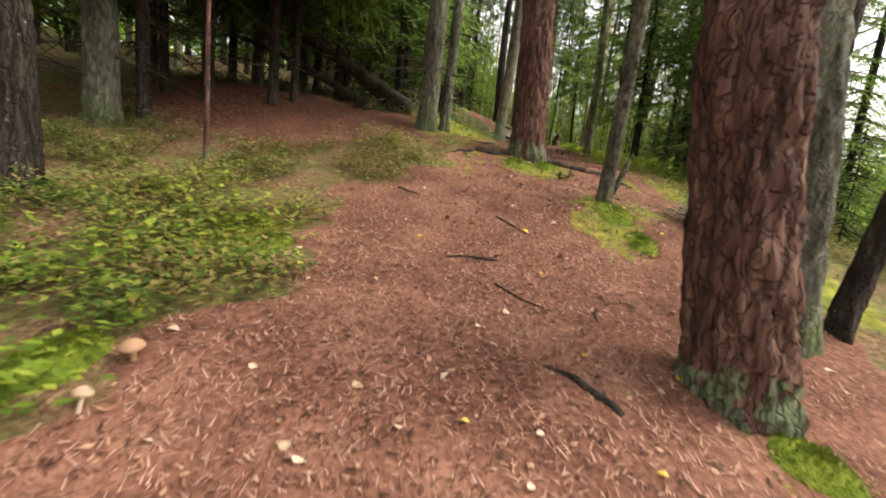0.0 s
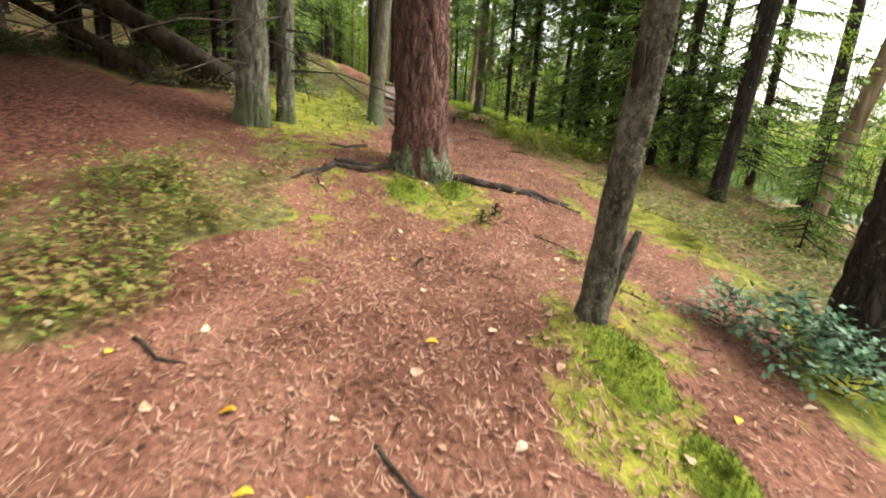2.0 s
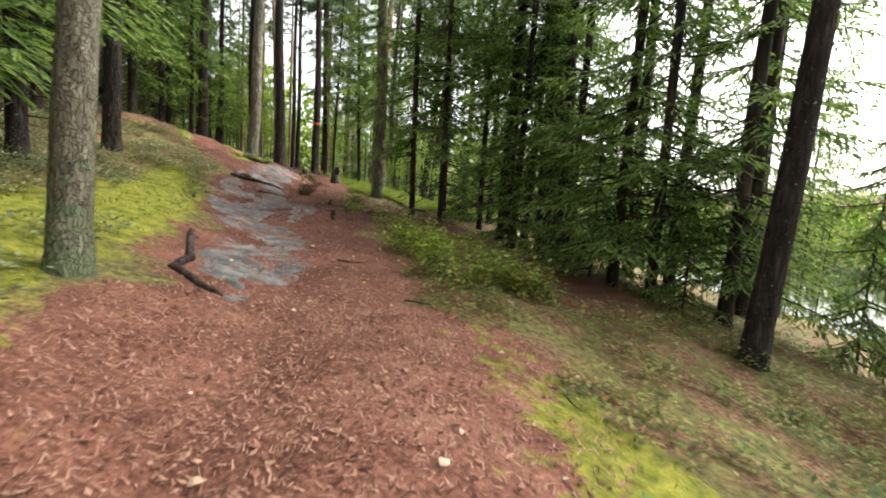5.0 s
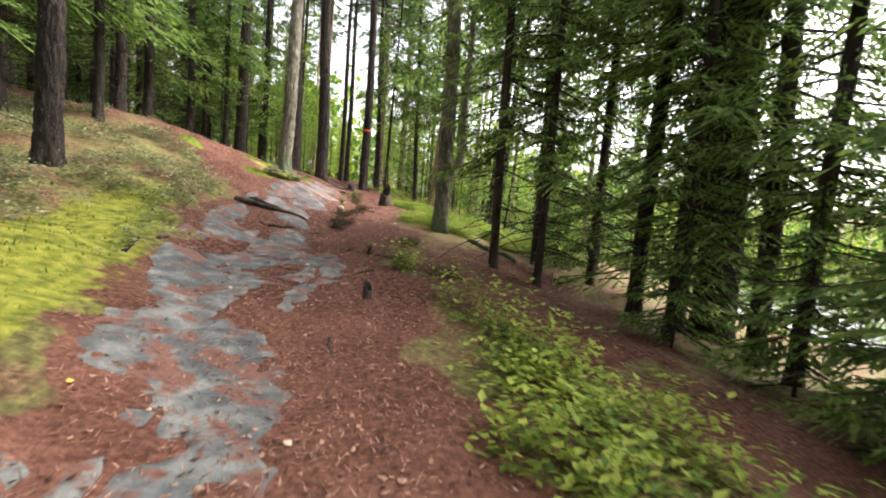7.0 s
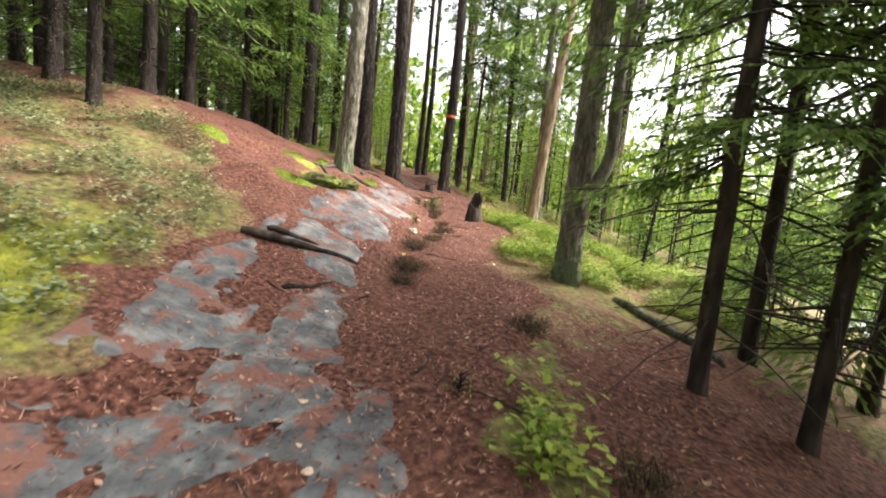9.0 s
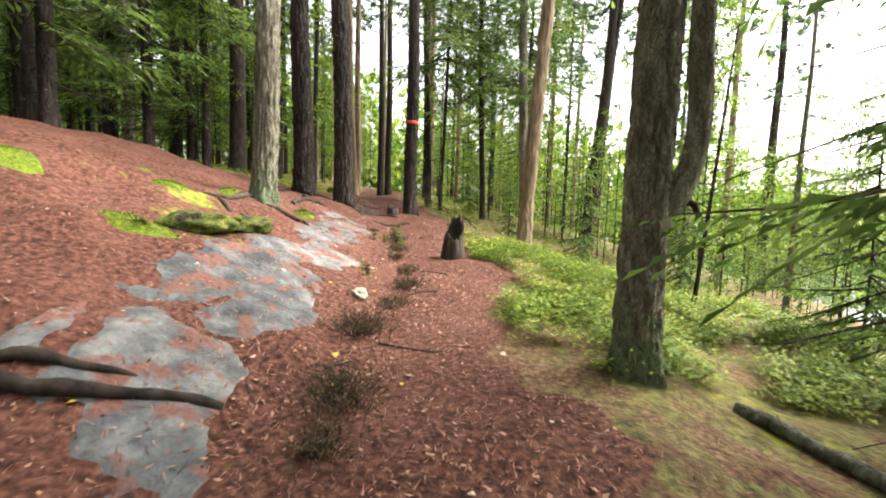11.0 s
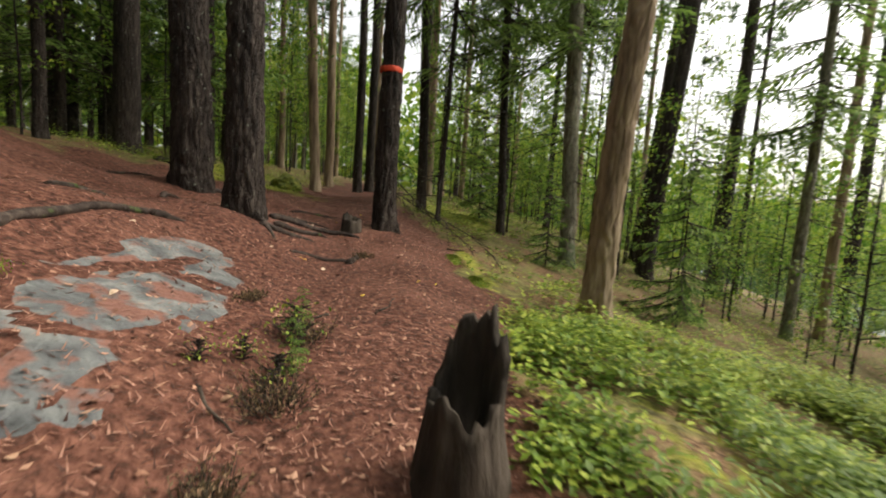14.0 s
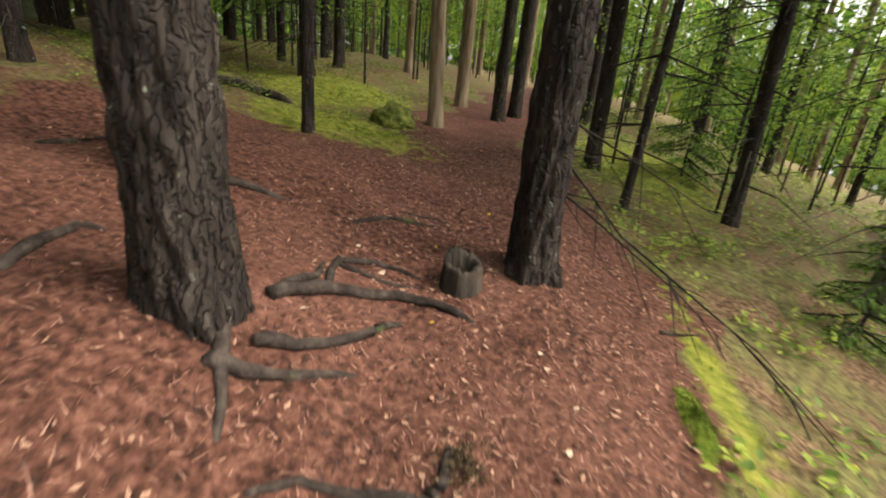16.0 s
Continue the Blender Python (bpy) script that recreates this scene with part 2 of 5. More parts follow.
# ---- mesh helpers ----
def mesh_of(name, verts, faces, mat, smooth=True):
    me = bpy.data.meshes.new(name)
    verts, faces = np.asarray(verts, dtype=np.float32), faces if isinstance(faces, list) else faces.tolist()
    me.from_pydata(verts, [], faces)
    me.materials.append(mat)
    if smooth:
        me.polygons.foreach_set("use_smooth", [True] * len(me.polygons))
    me.update()
    return me


def part(name, me, parent=None, label=""):
    ob = new(name, me)
    ob.parent = parent
    return tagged(ob, label) if label else ob


def thing(name, at, label, category, group="", kind=""):
    ob = new(name)
    ob.empty_display_size = 0.2
    ob.matrix_world = at
    return tagged(ob, label, category, group, kind)


class Soup:
    """Gathers vertices and faces of one part."""

    def __init__(self):
        self.v, self.f = [], []

    def add(self, verts, faces):
        k = len(self.v)
        self.v.extend(verts)
        self.f.extend([tuple(i + k for i in f) for f in faces])

    def tube(self, pts, radii, sides=6, bark=0.0, seed=0.0, cap=True):
        """A tapered tube along points; bark: depth of furrows as a share of the radius."""
        pts = [Vector(p) for p in pts]
        rings, n = [], len(pts)
        verts = []
        for i, p in enumerate(pts):
            d = (pts[min(i + 1, n - 1)] - pts[max(i - 1, 0)]).normalized()
            a = d.cross(Vector((0.31, 0.95, 0.05)) if abs(d.y) < 0.9 else Vector((1, 0, 0))).normalized()
            b = d.cross(a)
            for k in range(sides):
                w = 2 * math.pi * k / sides
                o = a * math.cos(w) + b * math.sin(w)
                r = radii[i]
                if bark:
                    q = Vector((math.cos(w) * r * 13 + seed, math.sin(w) * r * 13, p.z * 3.6))
                    q += Vector((0.8 * noise.noise(q * 0.5), 0, 0))
                    r *= 1 + bark * (min(0.5, 1.9 * abs(noise.noise(q))) - 0.3 + 0.35 * noise.noise(q * 2.7))
                verts.append(p + o * r)
        faces = [(i * sides + k, i * sides + (k + 1) % sides, (i + 1) * sides + (k + 1) % sides, (i + 1) * sides + k) for i in range(n - 1) for k in range(sides)]
        if cap:
            faces += [tuple(range((n - 1) * sides, n * sides)), tuple(reversed(range(sides)))]
        self.add(verts, faces)

    def leaf(self, p, u, v, length, width):
        """One leaf: a bent four-point blade from p along u, v across."""
        m = p + u * (length * 0.45)
        self.add([p, m + v * (width / 2), p + u * length - v.cross(u) * (length * 0.12), m - v * (width / 2)], [(0, 1, 2, 3)])

    def mesh(self, name, mat, smooth=True):
        return mesh_of(name, self.v, self.f, mat, smooth)


def unit(rng):
    w, z = rng.uniform(0, 2 * math.pi), rng.uniform(-1, 1)
    s = math.sqrt(1 - z * z)
    return Vector((s * math.cos(w), s * math.sin(w), z))


# ---- ground ----
def spread(lo, hi, step, far, grow=1.16):
    """Grid lines: even between lo and hi, then ever wider out to far on both sides."""
    mid = list(np.arange(lo, hi, step))
    up, s, p = [], step, mid[-1]
    while p < hi + far:
        s *= grow
        p += s
        up.append(p)
    dn, s, p = [], step, lo
    while p > lo - far:
        s *= grow
        p -= s
        dn.append(p)
    return np.array(dn[::-1] + mid + up)


def smooth01(a, lo, hi):
    t = np.clip((a - lo) / (hi - lo), 0, 1)
    return t * t * (3 - 2 * t)


def rough_edge(x, y):
    """A wandering shift, in metres, for the edges between covers."""
    return 0.22 * np.sin(2.1 * y + 1.3 * np.sin(1.7 * x)) + 0.13 * np.sin(5.3 * y + 2.2 * x + 1) + 0.08 * np.sin(9.7 * y - 6.1 * x)


def covers(x, y):
    """How far needles, moss and bare heath lie at a place: three shares."""
    d = x - along(y, 1) + rough_edge(x, y)
    wl = np.interp(y, [-4, 1, 3.4, 6, 8, 10.6, 12.3, 14.7, 16.9, 18, 20, 22, 27, 29, 33], [1.25, 1.15, 1.55, 1.5, 1.4, 1.35, 1.7, 2.1, 2.2, 2.5, 4.2, 5.5, 3.4, 1.1, 1.0])
    wr = np.interp(y, [-4, 1, 3, 5, 7, 9, 12, 14.5, 17, 20, 23, 27, 30], [2.0, 2.4, 1.9, 1.9, 1.5, 1.0, 0.72, 0.6, 0.8, 0.7, 1.15, 1.65, 0.8])
    needle = smooth01(d, -wl - 0.12, -wl + 0.12) * (1 - smooth01(d, wr - 0.12, wr + 0.12))
    needle = np.maximum(needle, 1.3 * blob(x, y, -1.0, 6.3, 2.2, 1.6))
    needle = np.maximum(needle, 1.1 * blob(x, y, -1.0, 24.0, 3.6, 3.2))
    needle = np.maximum(needle, 1.3 * blob(x, y, 6.7, 14.6, 1.5, 2.2))
    needle = np.maximum(needle, 1.2 * blob(x, y, 7.2, 10.8, 1.0, 1.7))
    moss = (1.25 * blob(x, y, 2.85, 5.6, 0.5, 0.85) + 1.1 * blob(x, y, 3.2, 3.2, 0.32, 0.75) + 0.9 * blob(x, y, 4.2, 5.75, 0.12, 0.45) + 0.85 * blob(x, y, 2.2, 12.0, 0.45, 2.3)
            + 0.8 * blob(x, y, 1.5, 10.5, 0.8, 1.5) + 0.7 * blob(x, y, 2.9, 19.6, 0.5, 0.4) + 0.35 * blob(x, y, 1.6, 20.5, 0.7, 0.5) + 0.8 * blob(x, y, 3.75, 4.0, 0.3, 0.7)
            + blob(x, y, 1.6, 7.6, 0.9, 1.6) + 0.9 * blob(x, y, 4.6, 2.9, 0.5, 0.8) + 1.0 * blob(x, y, 1.7, 14.6, 0.55, 2.4) + 0.7 * blob(x, y, 0.4, 2.0, 0.7, 0.7)
            + 0.9 * blob(x, y, 4.95, 6.0, 0.5, 3.0) + 1.0 * blob(x, y, 2.9, 28.7, 1.3, 0.8) + 0.9 * blob(x, y, 1.6, 31.5, 1.6, 2.0) + 0.8 * blob(x, y, 7.0, 31.5, 1.6, 3.2) + 0.55 * blob(x, y, 6.9, 20.0, 1.2, 4.5) + 0.8 * blob(x, y, 2.5, 20.6, 0.4, 0.5)
            + 0.65 * blob(x, y, 6.3, 25.8, 0.16, 1.6) + 0.5 * blob(x, y, 1.9, 4.8, 0.35, 1.2) + 0.5 * blob(x, y, 3.25, 0.7, 0.35, 0.3))
    return np.clip(needle, 0, 1), np.clip(moss, 0, 1.1) ** 1.5


xs, ys = spread(-3.2, 10.2, 0.075, 500), spread(-1.4, 31.5, 0.075, 500)
gx, gy = np.meshgrid(xs, ys)
gz = height(gx, gy)
nx, ny = len(xs), len(ys)
idx = np.arange(nx * ny).reshape(ny, nx)
quads = np.stack([idx[:-1, :-1], idx[:-1, 1:], idx[1:, 1:], idx[1:, :-1]], -1).reshape(-1, 4)


def ground_material():
    m = bpy.data.materials.new("forest_floor")
    m.use_nodes = True
    n, l = m.node_tree.nodes, m.node_tree.links
    bsdf = n["Principled BSDF"]
    bsdf.inputs["Roughness"].default_value, bsdf.inputs["Specular IOR Level"].default_value = 0.9, 0.2
    att, co = n.new("ShaderNodeVertexColor"), n.new("ShaderNodeTexCoord")
    att.layer_name = "cover"
    sep = n.new("ShaderNodeSeparateColor")
    l.new(att.outputs[0], sep.inputs[0])

    def noise_node(scale, det=6.0):
        t = n.new("ShaderNodeTexNoise")
        t.inputs["Scale"].default_value, t.inputs["Detail"].default_value = scale, det
        l.new(co.outputs["Object"], t.inputs["Vector"])
        return t.outputs[0]

    def ramp(src, stops):
        r = n.new("ShaderNodeValToRGB")
        for i, (p, c) in enumerate(stops):
            e = r.color_ramp.elements[i] if i < 2 else r.color_ramp.elements.new(p)
            e.position, e.color = p, (*c, 1)
        l.new(src, r.inputs[0])
        return r.outputs[0]

    def blend(fac, a, b):
        x = n.new("ShaderNodeMix")
        x.data_type = "RGBA"
        l.new(fac, x.inputs["Factor"]), l.new(a, x.inputs["A"]), l.new(b, x.inputs["B"])
        return x.outputs["Result"]

    def ragged(share, scale, soft=0.12):
        s = n.new("ShaderNodeMath")
        s.operation, s.inputs[1].default_value = "MULTIPLY_ADD", 0.9
        k = n.new("ShaderNodeMath")
        k.operation, k.inputs[1].default_value = "ADD", -0.45
        l.new(noise_node(scale), k.inputs[0])
        l.new(k.outputs[0], s.inputs[0])
        s.inputs[1].default_value = 1.4
        l.new(share, s.inputs[2])
        e = n.new("ShaderNodeMapRange")
        e.inputs["From Min"].default_value, e.inputs["From Max"].default_value = 0.5 - soft, 0.5 + soft
        l.new(s.outputs[0], e.inputs[0])
        return e.outputs[0]

    soil = ramp(noise_node(14), [(0.3, (0.05, 0.045, 0.02)), (0.5, (0.14, 0.125, 0.045)), (0.7, (0.24, 0.22, 0.075))])
    brown = ramp(noise_node(26, 10), [(0.32, (0.06, 0.032, 0.018)), (0.5, (0.17, 0.10, 0.055)), (0.70, (0.30, 0.19, 0.11))])
    patch = n.new("ShaderNodeMapRange")
    patch.inputs["From Min"].default_value, patch.inputs["From Max"].default_value = 0.42, 0.56
    l.new(noise_node(2.3, 8), patch.inputs[0])
    soil = blend(patch.outputs[0], brown, soil)
    mossy = ramp(noise_node(9), [(0.3, (0.085, 0.10, 0.016)), (0.5, (0.21, 0.225, 0.03)), (0.72, (0.35, 0.33, 0.06))])
    litter = ramp(noise_node(30, 10), [(0.32, (0.075, 0.03, 0.02)), (0.48, (0.21, 0.088, 0.058)), (0.70, (0.36, 0.18, 0.125))])
    worn = ramp(noise_node(2.1, 8), [(0.38, (0.10, 0.042, 0.03)), (0.52, (0.22, 0.098, 0.07)), (0.66, (0.33, 0.165, 0.12))])
    half = n.new("ShaderNodeValue")
    half.outputs[0].default_value = 0.5
    litter = blend(half.outputs[0], litter, worn)
    # darkest litter: damp on the later trail, and painted shade below spruces
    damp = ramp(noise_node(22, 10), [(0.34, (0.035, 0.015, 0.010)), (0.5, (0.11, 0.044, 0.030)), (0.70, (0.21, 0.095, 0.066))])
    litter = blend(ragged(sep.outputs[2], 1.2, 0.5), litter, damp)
    c = blend(ragged(sep.outputs[1], 5.0), soil, mossy)
    c = blend(ragged(sep.outputs[0], 4.0), c, litter)
    thin = n.new("ShaderNodeMath")
    thin.operation, thin.inputs[1].default_value = "MULTIPLY", 0.85
    l.new(sep.outputs[1], thin.inputs[0])
    c = blend(ragged(thin.outputs[0], 7.0), c, mossy)
    l.new(c, bsdf.inputs["Base Color"])
    b = n.new("ShaderNodeBump")
    b.inputs["Strength"].default_value, b.inputs["Distance"].default_value = 0.8, 0.03
    l.new(noise_node(38, 10), b.inputs["Height"])
    l.new(b.outputs[0], bsdf.inputs["Normal"])
    return m


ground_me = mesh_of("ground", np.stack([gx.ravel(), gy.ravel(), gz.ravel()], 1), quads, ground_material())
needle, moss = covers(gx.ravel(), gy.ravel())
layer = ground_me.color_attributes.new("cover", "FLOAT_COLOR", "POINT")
# blue: damp along the trail, plus two blobs of shade painted under spruce boughs
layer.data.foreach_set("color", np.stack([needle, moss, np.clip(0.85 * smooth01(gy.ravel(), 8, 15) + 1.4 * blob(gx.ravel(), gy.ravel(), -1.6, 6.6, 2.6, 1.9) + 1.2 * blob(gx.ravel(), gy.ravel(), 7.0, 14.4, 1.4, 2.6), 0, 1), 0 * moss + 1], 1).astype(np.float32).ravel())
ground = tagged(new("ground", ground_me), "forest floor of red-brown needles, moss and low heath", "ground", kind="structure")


def g(x, y):
    return float(height(x, y))


# lake beyond the slope
def water_material():
    m = bpy.data.materials.new("lake_water")
    m.use_nodes = True
    n, l = m.node_tree.nodes, m.node_tree.links
    b = n["Principled BSDF"]
    b.inputs["Base Color"].default_value, b.inputs["Roughness"].default_value = (0.02, 0.03, 0.03, 1), 0.06
    t, bp = n.new("ShaderNodeTexNoise"), n.new("ShaderNodeBump")
    t.inputs["Scale"].default_value, bp.inputs["Strength"].default_value = 3.0, 0.15
    l.new(t.outputs[0], bp.inputs["Height"]), l.new(bp.outputs[0], b.inputs["Normal"])
    return m


water = tagged(new("water", mesh_of("water", [(12, -60, LAKE), (75, -60, LAKE), (75, 110, LAKE), (12, 110, LAKE)], [(0, 1, 2, 3)], water_material(), False)),
               "calm lake water mirroring the white sky", "lake", kind="structure")

# bedrock that comes through the needles beside the trail
ROCK_Y = [8.6, 9.2, 10, 11, 12, 13, 14, 15, 16, 17, 18, 19, 20, 21, 22, 23, 24]
ROCK_L = [3.2, 2.98, 2.92, 2.98, 2.85, 2.6, 2.5, 2.45, 2.5, 2.5, 2.8, 2.95, 3.25, 3.45, 3.4, 3.5, 3.8]
ROCK_R = [3.2, 3.5, 3.92, 3.85, 3.9, 3.8, 4.2, 4.15, 3.75, 3.65, 3.8, 4.0, 4.1, 4.3, 4.42, 4.4, 3.9]


def rock_rise(x, y):
    """How far the rock stands over the ground, in metres, or below it: broad slabs parted by seams full of needles."""
    wob = 0.16 * noise.noise(Vector((x * 1.7, y * 1.7, 5.0))) + 0.12 * noise.noise(Vector((x * 5, y * 5, 2.0))) + 0.05 * noise.noise(Vector((x * 13, y * 13, 2.0)))
    inside = min(x - np.interp(y, ROCK_Y, ROCK_L), np.interp(y, ROCK_Y, ROCK_R) - x) + wob
    if inside < -0.3:
        return -0.12
    w = 0.35 * noise.noise(Vector((x * 1.3, y * 1.3, 8.0))) + 0.10 * noise.noise(Vector((x * 6, y * 6, 3.0)))
    d = noise.voronoi(Vector((0.80 * x + 0.45 * y + w, 0.62 * y - 0.75 * x + w, 0.0)))[0]
    seam = max(0.0, 1 - (d[1] - d[0]) / 0.07) * min(1.0, max(0.0, 0.75 + 2.2 * noise.noise(Vector((x * 1.9, y * 1.9, 12.0)))))
    lump = noise.fractal(Vector((x * 1.5, y * 1.1, 3.0)), 1.0, 2.0, 4)
    strew = max(0.0, -lump - 0.16 + 0.25 * noise.noise(Vector((x * 9, y * 9, 1.0))))
    strew += 0.14 * min(1.0, max(0.0, (y - 20.0) / 1.2)) * (0.6 + noise.noise(Vector((x * 3, y * 3, 6.0))))
    rise = 0.10 * min(0.2, inside) - 0.04 * seam + 0.012 * lump - 0.12 * strew
    return float(max(-0.12, min(0.04, rise)))


def bedrock():
    rx, ry = np.arange(1.8, 5.0, 0.045), np.arange(8.4, 24.0, 0.045)
    X, Y = np.meshgrid(rx, ry)
    rise = np.array([rock_rise(x, y) for x, y in zip(X.ravel(), Y.ravel())])
    Z = height(X, Y).ravel() + rise
    i = np.arange(X.size).reshape(X.shape)
    q = np.stack([i[:-1, :-1], i[:-1, 1:], i[1:, 1:], i[1:, :-1]], -1).reshape(-1, 4)
    q = q[(rise[q] > -0.03).any(1)]
    used, inv = np.unique(q, return_inverse=True)
    P = np.stack([X.ravel(), Y.ravel(), Z], 1)[used]
    return tagged(new("bedrock", mesh_of("bedrock", P, inv.reshape(-1, 4), M["rock"])), "smooth grey bedrock showing through the needles", "rock", kind="structure")


bedrock()


# ---- trees ----
def trunk_mesh(h, dia, mat, lean=(0, 0), seed=0, fine=True, crook=0.02, bark=0.30, top=0.35):
    """A trunk with root flare and furrowed bark; its base sits a little below the ground."""
    rng = random.Random(seed)
    s = Soup()
    zs = list(np.arange(-0.15, 4.2, 0.045)) + list(np.arange(4.2, h, 0.5)) if fine else list(np.arange(-0.15, 0.5, 0.1)) + list(np.arange(0.5, h, 0.45))
    ph = [rng.uniform(0, 6.28) for _ in range(4)]
    pts, rad = [], []
    for z in zs:
        sway = crook * dia / 0.3
        pts.append((lean[0] * z + sway * math.sin(z * 0.9 + ph[0]) * min(1, max(z, 0)), lean[1] * z + sway * math.sin(z * 1.1 + ph[1]) * min(1, max(z, 0)), z))
        rad.append(dia / 2 * (1 - (1 - top) * max(z, 0) / h) * (1 + 0.22 * math.exp(-max(z, 0) / 0.14)))
    sides = (84 if dia > 0.25 else 56) if fine else 12
    s.tube(pts, rad, sides, bark if fine else bark * 0.5, seed * 1.7)
    # buttresses of the roots
    out = []
    for i, v in enumerate(s.v):
        z = zs[min(i // sides, len(zs) - 1)]
        if z < 0.6:
            a = math.atan2(v[1], v[0])
            k = 1 + 0.10 * math.exp(-max(z, 0) / 0.14) * (math.sin(3 * a + ph[2]) + 0.6 * math.sin(5 * a + ph[3]))
            out.append(Vector((v[0] * k, v[1] * k, v[2])))
        else:
            out.append(v)
    s.v = out
    return s.mesh("trunk", M[mat])


def pine_crown(seed, h0=8.5, h1=15.0, wide=2.0, clumps=170):
    """Limbs and needle tufts of a pine, high up."""
    rng = random.Random(seed)
    wood, green = Soup(), Soup()
    for i in range(26):
        z = h0 + (h1 - h0) * (i / 26) ** 0.9
        a, L = rng.uniform(0, 6.28), wide * (0.55 + 0.6 * math.sin(math.pi * min(1, 0.25 + 0.75 * i / 26))) * rng.uniform(0.7, 1.2)
        d = Vector((math.cos(a), math.sin(a), 0.15 + 0.3 * rng.random()))
        p = [Vector((0, 0, z)) + d * (L * t) + Vector((0, 0, -0.2 * math.sin(t * 3))) for t in (0, 0.33, 0.66, 1)]
        wood.tube(p, [0.035, 0.025, 0.016, 0.006], 4)
        for _ in range(clumps // 26):
            t = rng.uniform(0.35, 1.05)
            c = Vector((0, 0, z)) + d * (L * t) + Vector((rng.gauss(0, 0.3), rng.gauss(0, 0.3), rng.gauss(0.05, 0.18)))
            for _ in range(22):
                u = (unit(rng) + Vector((0, 0, 0.5))).normalized()
                green.leaf(c, u, u.cross(unit(rng)).normalized(), rng.uniform(0.16, 0.32), 0.05)
    return wood.mesh("limbs", M["dark"]), green.mesh("needles", M["pineneedle"], False)


def spruce_branch(green, wood, base, a, L, droop, rng, twigs=16, seg=5, width=0.024):
    """One drooping bough with side twigs, all set with short needles."""
    d, side = Vector((math.cos(a), math.sin(a), 0)), Vector((-math.sin(a), math.cos(a), 0))
    pt = lambda t: base + d * (L * t) + Vector((0, 0, -droop * L * t * (1.5 - 0.7 * t)))
    wood.tube([pt(t) for t in (0, 0.35, 0.7, 1)], [0.016 * L ** 0.5, 0.011, 0.007, 0.003], 4, cap=False)
    for i in range(twigs):
        t = 0.12 + 0.88 * (i + rng.random() * 0.6) / twigs
        p = pt(t)
        for sgn in (-1, 1):
            l = L * (0.16 + 0.26 * math.sin(math.pi * min(1, t * 1.05))) * rng.uniform(0.6, 1.25)
            u = (d * 0.75 + side * sgn * rng.uniform(0.6, 1.0) + Vector((0, 0, -rng.uniform(0.1, 0.75)))).normalized()
            v = u.cross(Vector((0, 0, 1))).normalized()
            n = seg
            for k in range(n):
                q = p + u * (l * k / n) + Vector((0, 0, -0.10 * l * (k / n) ** 2))
                w = width * (1.15 - 0.6 * k / n)
                tip = q + u * (l / n * 1.25) + Vector((0, 0, -0.02))
                m = q + u * (l / n * 0.9)
                green.add([q, m + v * w + Vector((0, 0, rng.uniform(-0.025, 0.02))), tip, m - v * w + Vector((0, 0, rng.uniform(-0.025, 0.02)))], [(0, 1, 2), (0, 2, 3)])


def spruce_crown(seed, h=12.0, low=1.2, wide=1.7, step=0.26, dead=True, dense=10, seg=5, width=0.026):
    rng = random.Random(seed)
    wood, green = Soup(), Soup()
    z = low
    while z < h - 0.3:
        f = (h - z) / (h - low)
        for k in range(4):
            L = wide * (0.25 + 0.75 * f ** 0.8) * rng.uniform(0.55, 1.15)
            spruce_branch(green, wood, Vector((0, 0, z + rng.uniform(-0.1, 0.1))), rng.uniform(0, 6.28), L, rng.uniform(0.15, 0.5), rng, max(4, int(dense * L)), seg, width)
        z += step * (1.0 + 0.9 * (1 - f))
    if dead:
        for _ in range(44):
            a, L, z = rng.uniform(0, 6.28), rng.uniform(0.4, 1.6), rng.uniform(0.5, low + 1.2)
            d = Vector((math.cos(a), math.sin(a), -rng.uniform(0.0, 0.35)))
            wood.tube([Vector((0, 0, z)), Vector((0, 0, z)) + d * L * 0.5, Vector((0, 0, z - 0.12 * L)) + d * L], [0.012, 0.007, 0.003], 4, cap=False)
    return wood.mesh("limbs", M["dead"]), green.mesh("needles", M["spruce"], False)


def leafy_crown(seed, h=4.5, low=0.8, wide=0.9, leaves=900, mat="leaf", size=0.06):
    """Thin twigs with broad leaves, for saplings."""
    rng = random.Random(seed)
    wood, green = Soup(), Soup()
    for i in range(26):
        z = low + (h - low) * i / 26
        a, L = rng.uniform(0, 6.28), wide * (1.1 - 0.7 * i / 26) * rng.uniform(0.5, 1.2)
        d = Vector((math.cos(a), math.sin(a), rng.uniform(0.1, 0.7)))
        p = [Vector((0, 0, z)) + d * (L * t) - Vector((0, 0, 0.15 * L * t * t)) for t in (0, 0.5, 1)]
        wood.tube(p, [0.010, 0.006, 0.002], 4, cap=False)
        for _ in range(leaves // 26):
            t = rng.uniform(0.2, 1.08)
            c = Vector((0, 0, z)) + d * (L * t) - Vector((0, 0, 0.15 * L * t * t)) + Vector((rng.gauss(0, 0.08), rng.gauss(0, 0.08), rng.gauss(-0.02, 0.07)))
            u = (unit(rng) + Vector((0, 0, -0.3))).normalized()
            green.leaf(c, u, u.cross(Vector((0.1, 0.2, 1))).normalized(), size * rng.uniform(0.8, 1.5), size * rng.uniform(0.6, 0.9))
    return wood.mesh("twigs", M["dark"]), green.mesh("leaves", M[mat], False)


